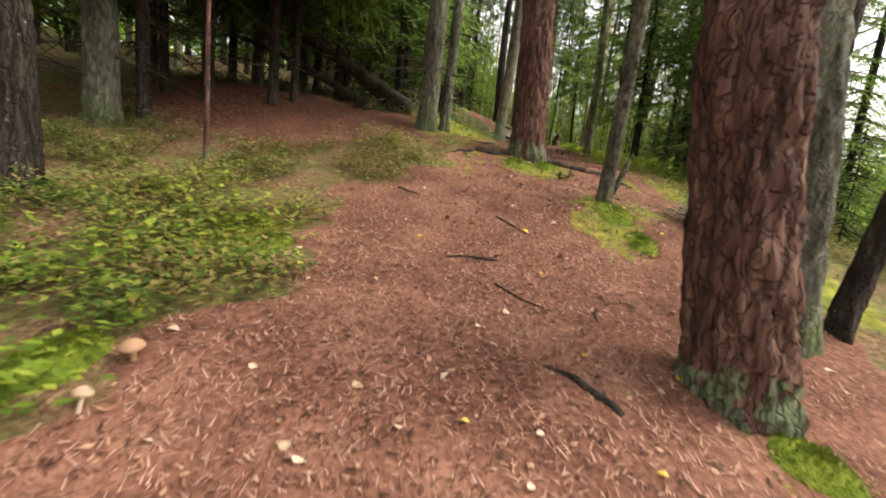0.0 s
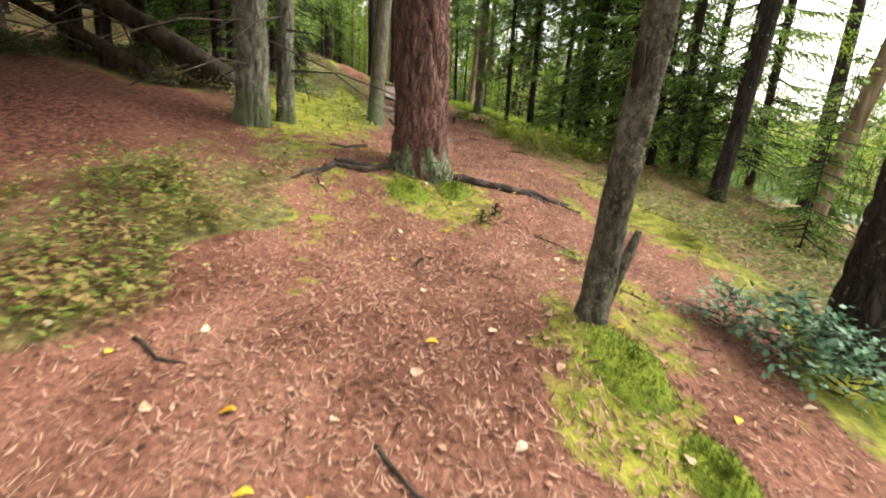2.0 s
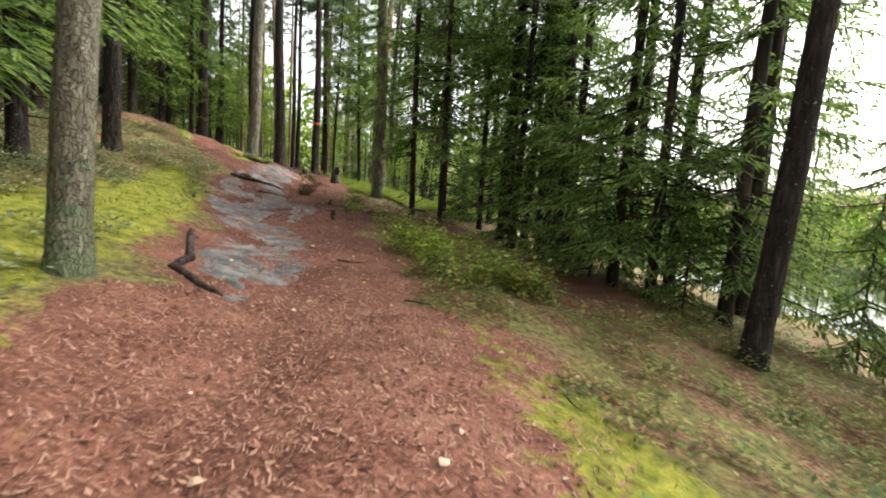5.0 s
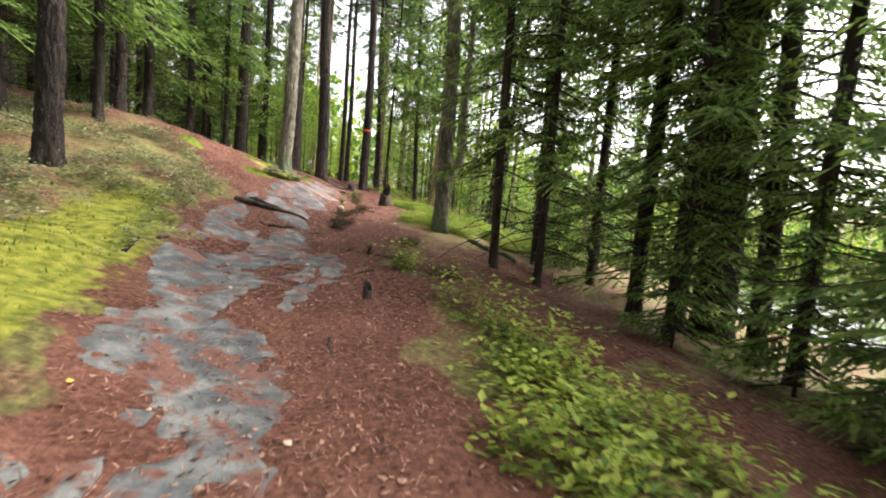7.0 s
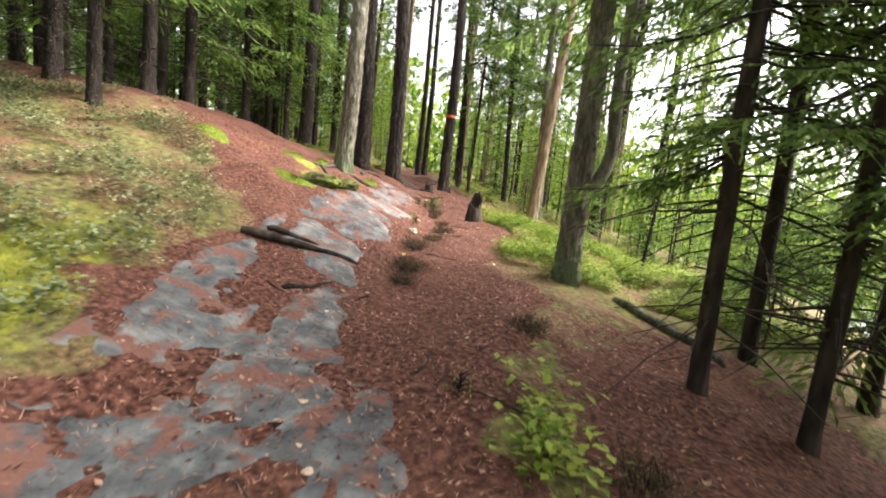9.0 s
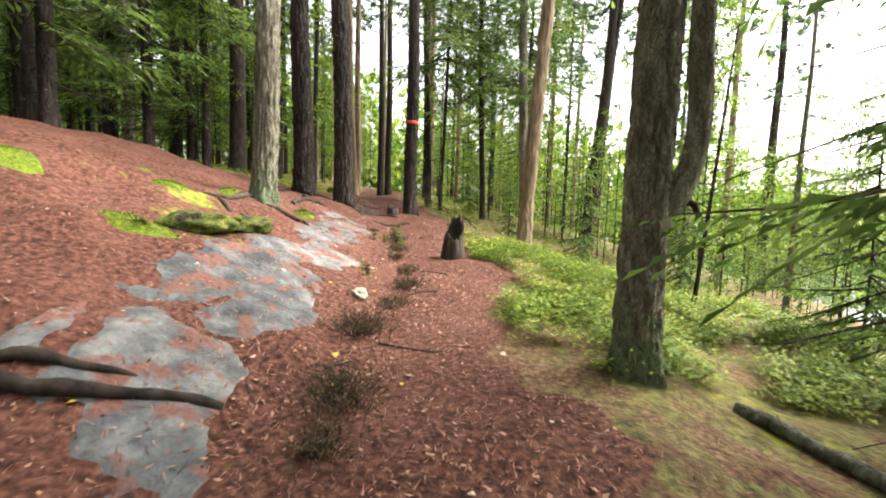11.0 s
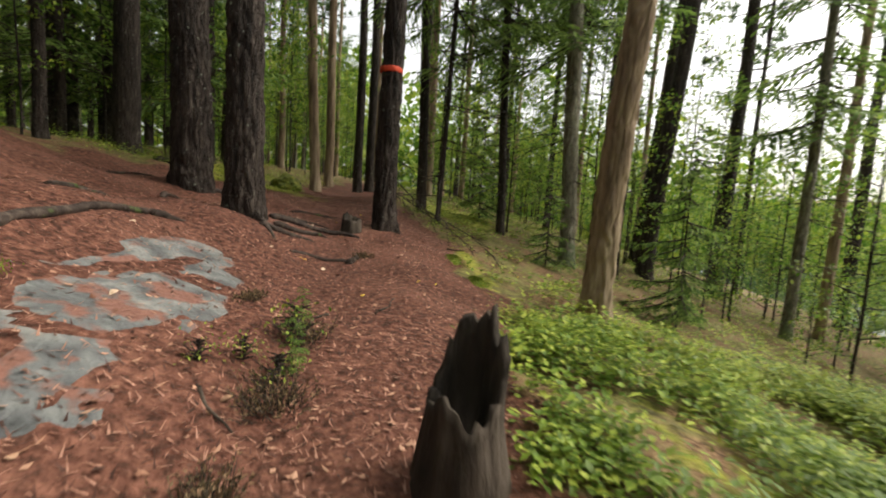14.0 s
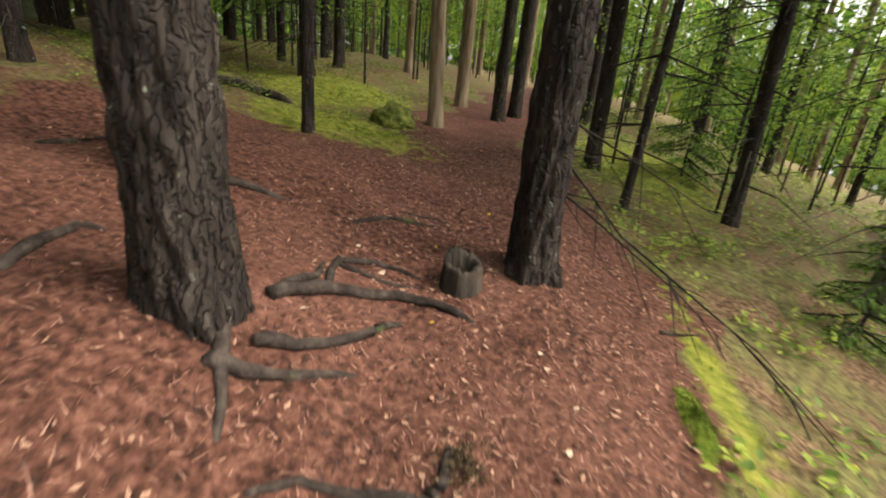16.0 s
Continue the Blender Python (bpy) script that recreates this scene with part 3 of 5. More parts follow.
PINES = [pine_crown(s) for s in (3, 8)]
SPRUCES = [spruce_crown(11, 11, 2.4, 1.8, 0.3, width=0.019), spruce_crown(12, 9, 1.0, 1.5, 0.3, width=0.019), spruce_crown(13, 12, 4.0, 2.0, 0.3, width=0.019)]
FAR = [spruce_crown(31, 13, 3.0, 1.9, 0.42, True, 7, 3, 0.042), spruce_crown(32, 10, 1.6, 1.7, 0.42, True, 7, 3, 0.042), spruce_crown(33, 14, 4.5, 2.0, 0.42, True, 7, 3, 0.042)]
YOUNG = [spruce_crown(14, 3.2, 0.25, 0.8, 0.16, False, 14, 5, 0.017), spruce_crown(15, 2.0, 0.15, 0.55, 0.13, False, 16, 5, 0.015)]
LEAFY = [leafy_crown(21), leafy_crown(22, 6.5, 1.5, 1.3, 1200, size=0.075), leafy_crown(23, 2.2, 0.3, 0.7, 700)]
tree_seed = [100]


def tree(name, x, y, dia, lean=(0, 0), bark="dark", crown=None, h=15.0, scale=1.0, fine=False, label="", bury=0.0, crook=0.02, me=None):
    """A tree: trunk, limbs and needles or leaves under one base."""
    tree_seed[0] += 1
    s = tree_seed[0]
    cat = "sapling" if "sapling" in name else "tree"
    base = thing(name, pose(x, y, g(x, y) - bury), label, cat, "forest trees")
    trunk = part("trunk", me or trunk_mesh(h, dia, bark, lean, s, fine, crook), base)
    if crown:
        for nm, cm in zip(("branching", "foliage"), crown):
            o = tagged(part(nm, cm, base), kind="stuff")
            m = Matrix.Identity(4)
            m[0][2], m[1][2] = lean
            o.matrix_local = m @ Matrix.Rotation(s * 2.4, 4, "Z") @ Matrix.Diagonal((scale, scale, scale, 1))
    return base


LP, LD = "tall pine with red-brown scaly bark, mossy at its foot", "tall pine with dark furrowed trunk among needles"
LS = "dark spruce with drooping green boughs on the slope"
# name, x, y, diameter, lean, bark, crown, fine, label
TREES = [
    ("pine_tree", 3.31, 1.10, 0.42, (-0.13, 0), "pine", "P0", True, LP),
    ("pine_tree", 3.97, 1.78, 0.24, (-0.13, 0), "grey", "P1", True, "grey lichened pine trunk close behind another pine"),
    ("spruce_tree", -1.50, 2.41, 0.28, (0, 0), "dark", "P1", True, "dark spruce trunk with flaking bark beside bilberries"),
    ("spruce_tree", -2.75, 4.74, 0.38, (-0.04, 0), "grey", "S2", True, "thick grey-green spruce trunk at the dark needle bed"),
    ("birch_sapling", -0.98, 4.04, 0.06, (0.01, 0), "pine", "L0s", False, "thin reddish birch sapling with few leaves"),
    ("spruce_tree", -2.45, 5.05, 0.17, (0, 0), "dark", "D0", False, LS),
    ("spruce_tree", -1.30, 6.35, 0.16, (0, 0), "dark", "D0", False, LS),
    ("spruce_tree", -1.12, 6.75, 0.13, (0, 0), "dark", "S2", False, LS),
    ("spruce_tree", -2.05, 5.85, 0.15, (0, 0), "dark", "D0", False, LS),
    ("pine_tree", 4.86, 3.59, 0.31, (0.06, 0), "dark", "P0", True, "dark pine trunk leaning over a blue-green bush"),
    ("pine_tree", 4.44, 2.06, 0.15, (0.20, 0.02), "dark", None, True, "thin dark trunk leaning out down the slope"),
    ("spruce_tree", 1.12, 6.75, 0.30, (0.02, 0), "grey", "S2", True, "pale grey lichened spruce trunk in moss"),
    ("pine_tree", 2.72, 5.95, 0.46, (-0.065, 0), "pine", "P1", True, LP),
    ("rowan_tree", 3.27, 3.62, 0.135, (0.01, -0.10), "rowan", "P0", True, "crooked lichened trunk standing in moss on the trail"),
    ("pine_tree", 2.37, 8.6, 0.22, (0.05, 0), "mossy", "P0", False, "slim brown pine above the trail"),
    ("pine_tree", 7.9, 8.3, 0.25, (0.07, -0.02), "dark", "P0", False, "pine leaning out over the slope"),
    ("spruce_tree", 8.3, 10.8, 0.16, (0.02, 0), "dark", "S1", False, LS),
    ("pine_tree", 9.27, 7.75, 0.26, (0.12, -0.04), "tan", "P1", False, "brown pine leaning out over the slope"),
    ("pine_tree", 14.4, 12.4, 0.28, (0, 0), "dark", "P1", False, LD),
    ("pine_tree", 9.2, 10.6, 0.17, (0.03, 0), "dark", "P1", False, LD),
    ("spruce_tree", 0.48, 16.27, 0.30, (0.02, 0), "dark", "P1", True, "dark spruce trunk on the mossy bank"),
    ("spruce_tree", 9.6, 14.6, 0.55, (-0.02, 0), "dark", "S0", True, "thick dark spruce by the lake slope"),
    ("spruce_tree", 8.9, 14.5, 0.20, (0.04, 0), "dead", "N0", False, LS),
    ("spruce_tree", 9.3, 13.6, 0.24, (-0.03, 0), "dark", "S0", False, LS),
    ("spruce_tree", 6.24, 18.08, 0.30, (-0.012, 0), "mossy", "N0", True, "grey bark trunk forking above head height"),
    ("spruce_tree", 6.62, 15.9, 0.14, (-0.02, 0), "dead", "A0", False, LS),
    ("spruce_tree", 7.15, 15.4, 0.12, (0, 0), "dead", "A0", False, LS),
    ("spruce_tree", 7.75, 16.8, 0.15, (-0.02, 0), "dead", "S2", False, LS),
    ("spruce_tree", 8.35, 14.0, 0.15, (0.02, 0), "dead", "A1", False, LS),
    ("spruce_tree", 8.6, 16.3, 0.15, (0.0, 0), "dead", "A1", False, LS),
    ("spruce_tree", 8.9, 9.4, 0.18, (0.03, 0), "dead", "A1", False, LS),
    ("spruce_tree", 8.35, 10.1, 0.14, (0.0, 0), "dead", "A1", False, LS),
    ("spruce_tree", 9.5, 11.8, 0.20, (0.0, 0), "dead", "A1", False, LS),
    ("spruce_tree", 8.8, 12.7, 0.17, (0.02, 0), "dead", "A0", False, LS),
    ("spruce_tree", 10.3, 10.2, 0.18, (0.0, 0), "dead", "A1", False, LS),
    ("spruce_tree", 1.38, 7.05, 0.17, (0.03, 0), "grey", "S2", True, "slim grey lichened stem close behind a grey trunk"),
    ("pine_tree", 2.81, 22.16, 0.34, (0.04, 0), "mossy", "P0", True, "grey pine with pale moss round its foot"),
    ("pine_tree", 2.74, 26.11, 0.45, (-0.01, 0), "dark", "P1", True, LD),
    ("pine_tree", 3.72, 24.95, 0.37, (-0.02, 0), "dark", "P0", True, "dark furrowed pine with mossy roots at the trail"),
    ("pine_tree", 5.19, 26.35, 0.31, (0.0, 0), "dark", "P1", True, "dark pine with a red painted band"),
    ("pine_tree", 7.42, 24.35, 0.30, (0.05, -0.01), "tan", "P0", True, "pale smooth pine trunk leaning down the slope"),
    ("pine_tree", 11.4, 30.0, 0.40, (0.06, -0.02), "dark", "P1", False, LD),
    ("pine_tree", 12.7, 32.6, 0.45, (0.07, -0.02), "dark", "P0", False, LD),
    ("pine_tree", 14.5, 31.5, 0.42, (0.01, 0), "dark", "P1", False, LD),
    ("pine_tree", 22.5, 34.7, 0.5, (0, 0), "dark", "P0", False, LD),
    ("pine_tree", 0.4, 29.2, 0.46, (0.02, 0), "dark", "P0", False, LD),
    ("birch_tree", 2.68, 28.19, 0.13, (0.02, 0), "dark", "L1", False, "slender crooked dark birch on the mossy bank"),
    ("pine_tree", 3.65, 30.42, 0.22, (-0.04, 0), "tan", "P0", False, "slim red-brown pine beside the trail"),
    ("pine_tree", 3.58, 33.40, 0.26, (0, 0), "tan", "P1", False, "slim red-brown pine beside the trail"),
    ("pine_tree", 4.46, 32.28, 0.24, (0, 0), "dark", "P0", False, LD),
    ("pine_tree", 4.75, 33.0, 0.26, (0, 0), "dark", "P0", False, LD),
    ("pine_tree", 6.02, 30.33, 0.23, (-0.03, 0), "dark", "P1", False, LD),
    ("spruce_tree", 6.2, 28.6, 0.10, (0.03, 0), "dark", "S2", False, LS),
    ("spruce_tree", 7.64, 29.35, 0.18, (-0.04, 0), "dark", "S2", False, LS),
    ("spruce_tree", 9.6, 17.8, 0.16, (0, 0), "dark", "S1", False, LS),
    ("spruce_tree", 8.5, 14.9, 0.2, (0.02, 0), "dark", "S2", False, LS),
    ("spruce_tree", 9.1, 15.7, 0.24, (0, 0), "dark", "S2", False, LS),
    ("spruce_tree", -0.9, 8.4, 0.17, (0, 0), "dark", "D0", False, "dark spruce with low boughs over the needle bed"),
    ("spruce_tree", -2.2, 7.7, 0.18, (0, 0), "dark", "F1", False, "dark spruce with low boughs over the needle bed"),
    ("spruce_tree", -3.5, 6.6, 0.20, (0, 0), "dark", "F1", False, "dark spruce with low boughs over the needle bed"),
    ("spruce_tree", 0.1, 9.5, 0.17, (0, 0), "dark", "F1", False, "dark spruce with low boughs over the needle bed"),
    ("spruce_tree", -1.7, 9.4, 0.18, (0, 0), "dark", "F1", False, "dark spruce with low boughs over the needle bed"),
    ("spruce_tree", -4.0, 3.6, 0.2, (0, 0), "dark", "F1", False, "dark spruce with low boughs over the needle bed"),
    ("spruce_tree", -3.2, 8.6, 0.18, (0, 0), "dark", "F1", False, "dark spruce with low boughs over the needle bed"),
    ("spruce_tree", -4.6, 5.3, 0.2, (0, 0), "dark", "F1", False, "dark spruce with low boughs over the needle bed"),
    ("spruce_tree", -2.9, 6.1, 0.13, (0, 0), "dark", "D0", False, LS),
    ("pine_tree", 8.6, 28.0, 0.30, (-0.05, 0), "mossy", "S2", False, "grey-brown trunk on the grassy slope"),
    ("pine_tree", 0.52, 34.25, 0.26, (0.03, 0), "dark", "P1", False, LD),
    ("birch_sapling", 8.6, 20.7, 0.06, (0.07, -0.02), "dark", "L0", False, "thin leafy sapling on the slope"),
]
CR = {"A0": spruce_crown(51, 10, 1.9, 1.35, 0.32, True, 10, 6, 0.016), "A1": spruce_crown(52, 9, 0.8, 1.4, 0.28, True, 10, 5, 0.018), "D0": spruce_crown(40, 9, 2.3, 2.5, 0.3, True, 9, 3, 0.045), "N0": spruce_crown(16, 10, 3.5, 1.3, 0.35, False), "F1": FAR[1], "P0": PINES[0], "P1": PINES[1], "S0": SPRUCES[0], "S1": SPRUCES[1], "S2": SPRUCES[2], "L0": LEAFY[0], "L0s": None, "L1": LEAFY[1], None: None}
for nm, x, y, dia, lean, bark, cr, fine, label in TREES:
    if label:
        tree(nm, x, y, dia, lean, bark, CR[cr], 15 if cr not in ("L0", "L0s") else 4.0, 1.0, fine, label)

# ---- the rest of the forest ----
PLAIN = {b: [trunk_mesh(15, 0.24, b, (0, 0), s, False) for s in (1, 2)] for b in ("dark", "mossy", "tan")}
taken = [(t[1], t[2]) for t in TREES]
rng = random.Random(5)


def scatter(count, xr, yr, ok, kinds, apart=1.3):
    """Sows trees over a stretch of the plan, where ok(d, x, y) allows."""
    for _ in range(count):
        x, y = rng.uniform(*xr), rng.uniform(*yr)
        d = x - float(along(y, 1))
        if not ok(d, x, y) or any((x - a) ** 2 + (y - b) ** 2 < apart**2 for a, b in taken) or g(x, y) < LAKE + 0.1:
            continue
        taken.append((x, y))
        nm, bark, crowns, label = rng.choice(kinds)
        s = rng.uniform(0.75, 1.15)
        t = tree(nm, x, y, 0.24, (rng.gauss(0, 0.02), rng.gauss(0, 0.02)), bark, rng.choice(crowns), 15, 1.0, False, label, me=rng.choice(PLAIN[bark]))
        t.scale = (s, s, s * rng.uniform(0.9, 1.1))


SP = ("spruce_tree", "dark", FAR, "tall dark spruce in the dense forest")
SM = ("spruce_tree", "mossy", FAR, "grey-stemmed spruce in the dense forest")
PI = ("pine_tree", "dark", PINES, "tall dark-stemmed pine in the forest")
PT = ("pine_tree", "tan", PINES, "tall pine with warm brown stem in the forest")
scatter(210, (-17, 2), (2, 48), lambda d, x, y: d < -5.2 and not (y < 7 and x > -3.2), [SP, SP, SP, SM, PI])
scatter(26, (-5, 0.4), (8.6, 14.0), lambda d, x, y: d < -3.6, [("spruce_tree", "dark", FAR[1:2], "dark spruce with low boughs in the dense forest")], 1.1)
scatter(34, (-7, 1.2), (25, 38), lambda d, x, y: d < -3.4, [SP, SP, PI], 1.2)
scatter(70, (-34, -12), (-8, 62), lambda d, x, y: d < -16, [SP, SM, PI], 2.2)
scatter(44, (-10, 16), (34, 64), lambda d, x, y: abs(d) > 1.3, [PI, PT, PT], 1.6)
scatter(24, (6, 19), (26, 46), lambda d, x, y: 3.2 < d < 14, [PI, PT, SM], 1.6)
scatter(22, (7, 18), (-6, 16), lambda d, x, y: 5.5 < d < 14, [PI, SM, SP], 2.0)
scatter(16, (-12, 12), (-16, -4), lambda d, x, y: abs(d) > 2, [SP, PI], 2.0)
scatter(3, (4.8, 8.6), (17.5, 33), lambda d, x, y: d > 6.5, [SM, PI], 1.2)

STEM = {k: trunk_mesh(k, 0.045, "dark", (0, 0), 7, False, 0.15, top=0.3) for k in (2.2, 4.5, 6.5)}


def sapling(x, y, k, s, a):
    base = thing("leafy_sapling", pose(x, y, g(x, y) - 0.05, 0, 0, a), "slender sapling with fresh yellow-green leaves", "sapling", "leafy saplings")
    part("stem", STEM[(4.5, 6.5, 2.2)[k]], base)
    tagged(part("branching", LEAFY[k][0], base), kind="stuff")
    tagged(part("foliage", LEAFY[k][1], base), kind="stuff")
    base.scale = (s, s, s)


for _ in range(420):
    x, y = rng.uniform(6.5, 26), rng.uniform(-3, 50)
    d = x - float(along(y, 1))
    near = 5.5 if y < 17 else 4.6
    if d < near or g(x, y) < LAKE - 0.05 or rng.random() > (0.25 if y < 14 else 0.75) or any((x - a) ** 2 + (y - b) ** 2 < 0.5 for a, b in taken):
        continue
    sapling(x, y, rng.choice((0, 1, 2)), rng.uniform(0.6, 1.15), rng.uniform(0, 360))
for _ in range(230):
    x, y = rng.uniform(-9, 14), rng.uniform(29.5, 58)
    if abs(x - float(along(y, 1))) > 1.7 and not any((x - a) ** 2 + (y - b) ** 2 < 0.4 for a, b in taken):
        sapling(x, y, rng.choice((0, 1, 1)), rng.uniform(0.7, 1.2), rng.uniform(0, 360))
for x, y, k, s in ((0.9, 31.5, 1, 0.8), (1.6, 33.0, 1, 1.0), (-0.5, 30.2, 1, 0.9), (2.0, 35.5, 1, 1.0), (6.9, 34.0, 1, 1.0), (0.2, 27.0, 1, 0.7)):
    sapling(x, y, k, s, 40 * x)


def young_spruce(x, y, k, s):
    base = thing("young_spruce", pose(x, y, g(x, y) - 0.03, 0, 0, 70 * x), "small bushy green spruce on the slope", "tree", "young spruces")
    part("trunk", STEM[2.2 if k else 4.5], base).scale = (0.7, 0.7, 0.7)
    tagged(part("branching", YOUNG[k][0], base), kind="stuff")
    tagged(part("foliage", YOUNG[k][1], base), kind="stuff")
    base.scale = (s, s, s)


for x, y, k, s in ((7.6, 6.4, 0, 0.7), (8.4, 5.6, 1, 0.9), (8.4, 9.6, 0, 0.8), (8.3, 12.3, 0, 1.0), (7.9, 13.4, 0, 0.8), (8.2, 11.2, 0, 1.1), (8.6, 17.6, 0, 0.8), (9.4, 19.2, 0, 1.0),
                   (9.6, 22.4, 0, 0.8), (7.9, 27.2, 1, 0.9), (7.6, 31.4, 0, 1.0), (9.4, 25.8, 0, 1.0), (-0.3, 9.6, 0, 0.9), (0.5, 9.1, 1, 0.8), (1.2, 9.4, 1, 0.7), (10.6, 8.8, 0, 1.1)):
    young_spruce(x, y, k, s)


def far_woods():
    """Woods that close the distance: uneven clumps of leaves along the far shore and behind the forest."""
    r2 = np.random.default_rng(9)
    spots = [(r2.uniform(66, 80), r2.uniform(-70, 130), r2.uniform(4, 10)) for _ in range(300)]
    spots += [(r2.uniform(-45, 66), r2.uniform(64, 84), r2.uniform(6, 16)) for _ in range(330)]
    spots += [(r2.uniform(-48, -34), r2.uniform(-30, 70), r2.uniform(8, 16)) for _ in range(200)]
    c, k = [], 70
    for x, y, top in spots:
        hgt = r2.random(k)
        wide = (0.5 + 1.5 * np.sin(math.pi * np.clip(hgt, 0.05, 0.95) ** 0.8))[:, None]
        c.append(np.column_stack([r2.normal(0, 1, (k, 2)) * wide + (x, y), g(x, y) + top * hgt]))
    c = np.concatenate(c)
    u, v = r2.normal(0, 1, c.shape), r2.normal(0, 1, c.shape)
    u, v = (a / np.linalg.norm(a, axis=1)[:, None] * r2.uniform(0.25, 0.6, (len(c), 1)) for a in (u, v))
    verts = np.stack([c - u, c + v, c + u, c - v], 1).reshape(-1, 3)
    quad = np.arange(len(verts)).reshape(-1, 4)
    return tagged(new("far_woods", mesh_of("far_woods", verts, quad, M["leaf"], False)), "light green woods closing the distance round the lake", "woods", kind="stuff")


far_woods()


# ---- undergrowth ----
def floor_z(x, y):
    return g(x, y) + (max(0.0, rock_rise(x, y)) if 8.4 < y < 24 and 1.8 < x < 5 else 0.0)


def shrubs(name, mat, count, xr, yr, ok, tall=(0.06, 0.2), leaves=9, size=0.03, label="", seed=1, spread_=0.07):
    """A low carpet of leafy stems."""
    r3, s = random.Random(seed), Soup()
    for _ in range(count):
        x, y = r3.uniform(*xr), r3.uniform(*yr)
        nd, ms = covers(np.array([x]), np.array([y]))
        if nd[0] > 0.45 or not ok(x, y, float(ms[0])) or noise.noise(Vector((x * 1.3, y * 1.3, seed))) + 0.4 * noise.noise(Vector((x * 4, y * 4, seed))) < -0.11:
            continue
        z, hgt = g(x, y), r3.uniform(*tall) * (1 + 0.6 * noise.noise(Vector((x, y, 3))))
        for _ in range(leaves):
            c = Vector((x + r3.gauss(0, spread_), y + r3.gauss(0, spread_), z + hgt * r3.uniform(0.15, 1.05)))
            w = r3.uniform(0, 6.28)
            u = Vector((math.cos(w), math.sin(w), r3.uniform(-0.2, 0.7))).normalized()
            s.leaf(c, u, u.cross(Vector((0.2, 0.1, 1))).normalized(), size * r3.uniform(0.7, 1.4), size * r3.uniform(0.5, 0.8))
    return tagged(new(name, s.mesh(name, M[mat], False)), label, "undergrowth", kind="stuff")


shrubs("bilberry_patch", "berry", 6000, (-2.8, 1.6), (-1.2, 5.8), lambda x, y, m: m < 0.8, (0.08, 0.24), 10, 0.046, "low bilberry shrubs, green turning yellow", 1)
shrubs("leafy_plants", "fern", 320, (-1.0, 1.0), (0.0, 2.6), lambda x, y, m: True, (0.1, 0.26), 10, 0.06, "fresh green leafy plants among bilberries", 2)
shrubs("heath_patch", "heath", 8500, (-3.5, 2.3), (6.8, 21.0), lambda x, y, m: m < 0.7, (0.07, 0.2), 9, 0.052, "grey-green heath and bilberry on the bank", 3)
shrubs("bilberry_patch", "berry", 3600, (4.4, 9.5), (3.6, 11.0), lambda x, y, m: m < 0.85, (0.06, 0.2), 9, 0.05, "bilberry shrubs on the lake slope", 4)
shrubs("bramble_patch", "fern", 1300, (4.9, 6.4), (9.2, 15.2), lambda x, y, m: True, (0.15, 0.40), 11, 0.068, "yellow-green bramble leaves along the trail edge", 5, 0.09)
shrubs("bilberry_patch", "fern", 8500, (5.6, 10.0), (18.0, 23.6), lambda x, y, m: True, (0.08, 0.24), 11, 0.048, "bright green bilberry carpet below the trail", 6)
shrubs("grass_patch", "fern", 5200, (5.6, 15.0), (22.0, 42.0), lambda x, y, m: True, (0.06, 0.2), 8, 0.07, "yellow-green grass and herbs on the slope", 7)
shrubs("bilberry_patch", "fern", 2200, (-2.5, 3.6), (27.0, 37.0), lambda x, y, m: True, (0.06, 0.18), 8, 0.05, "bilberry shrubs on the bank above the trail", 8)


def moss_tufts():
    """Short blades over the mossy places."""
    r4, s = random.Random(12), Soup()
    n = 60000
    X = np.array([r4.uniform(-1.5, 9) for _ in range(n)])
    Y = np.array([r4.uniform(-0.5, 31) for _ in range(n)])
    nd, ms = covers(X, Y)
    for x, y, a, b in zip(X, Y, nd, ms):
        if r4.random() > b * 1.2 - 0.45 * a - 0.2 or noise.noise(Vector((x * 4, y * 4, 1))) < -0.1:
            continue
        p, w = Vector((x, y, g(x, y) - 0.005)), r4.uniform(0, 6.28)
        u = Vector((0.5 * math.cos(w), 0.5 * math.sin(w), 1)).normalized()
        s.leaf(p, u, Vector((-math.sin(w), math.cos(w), 0)), r4.uniform(0.02, 0.06), 0.010)
    return tagged(new("moss_tufts", s.mesh("moss_tufts", M["moss"], False)), "soft yellow-green moss on the forest floor", "moss", kind="stuff")


moss_tufts()


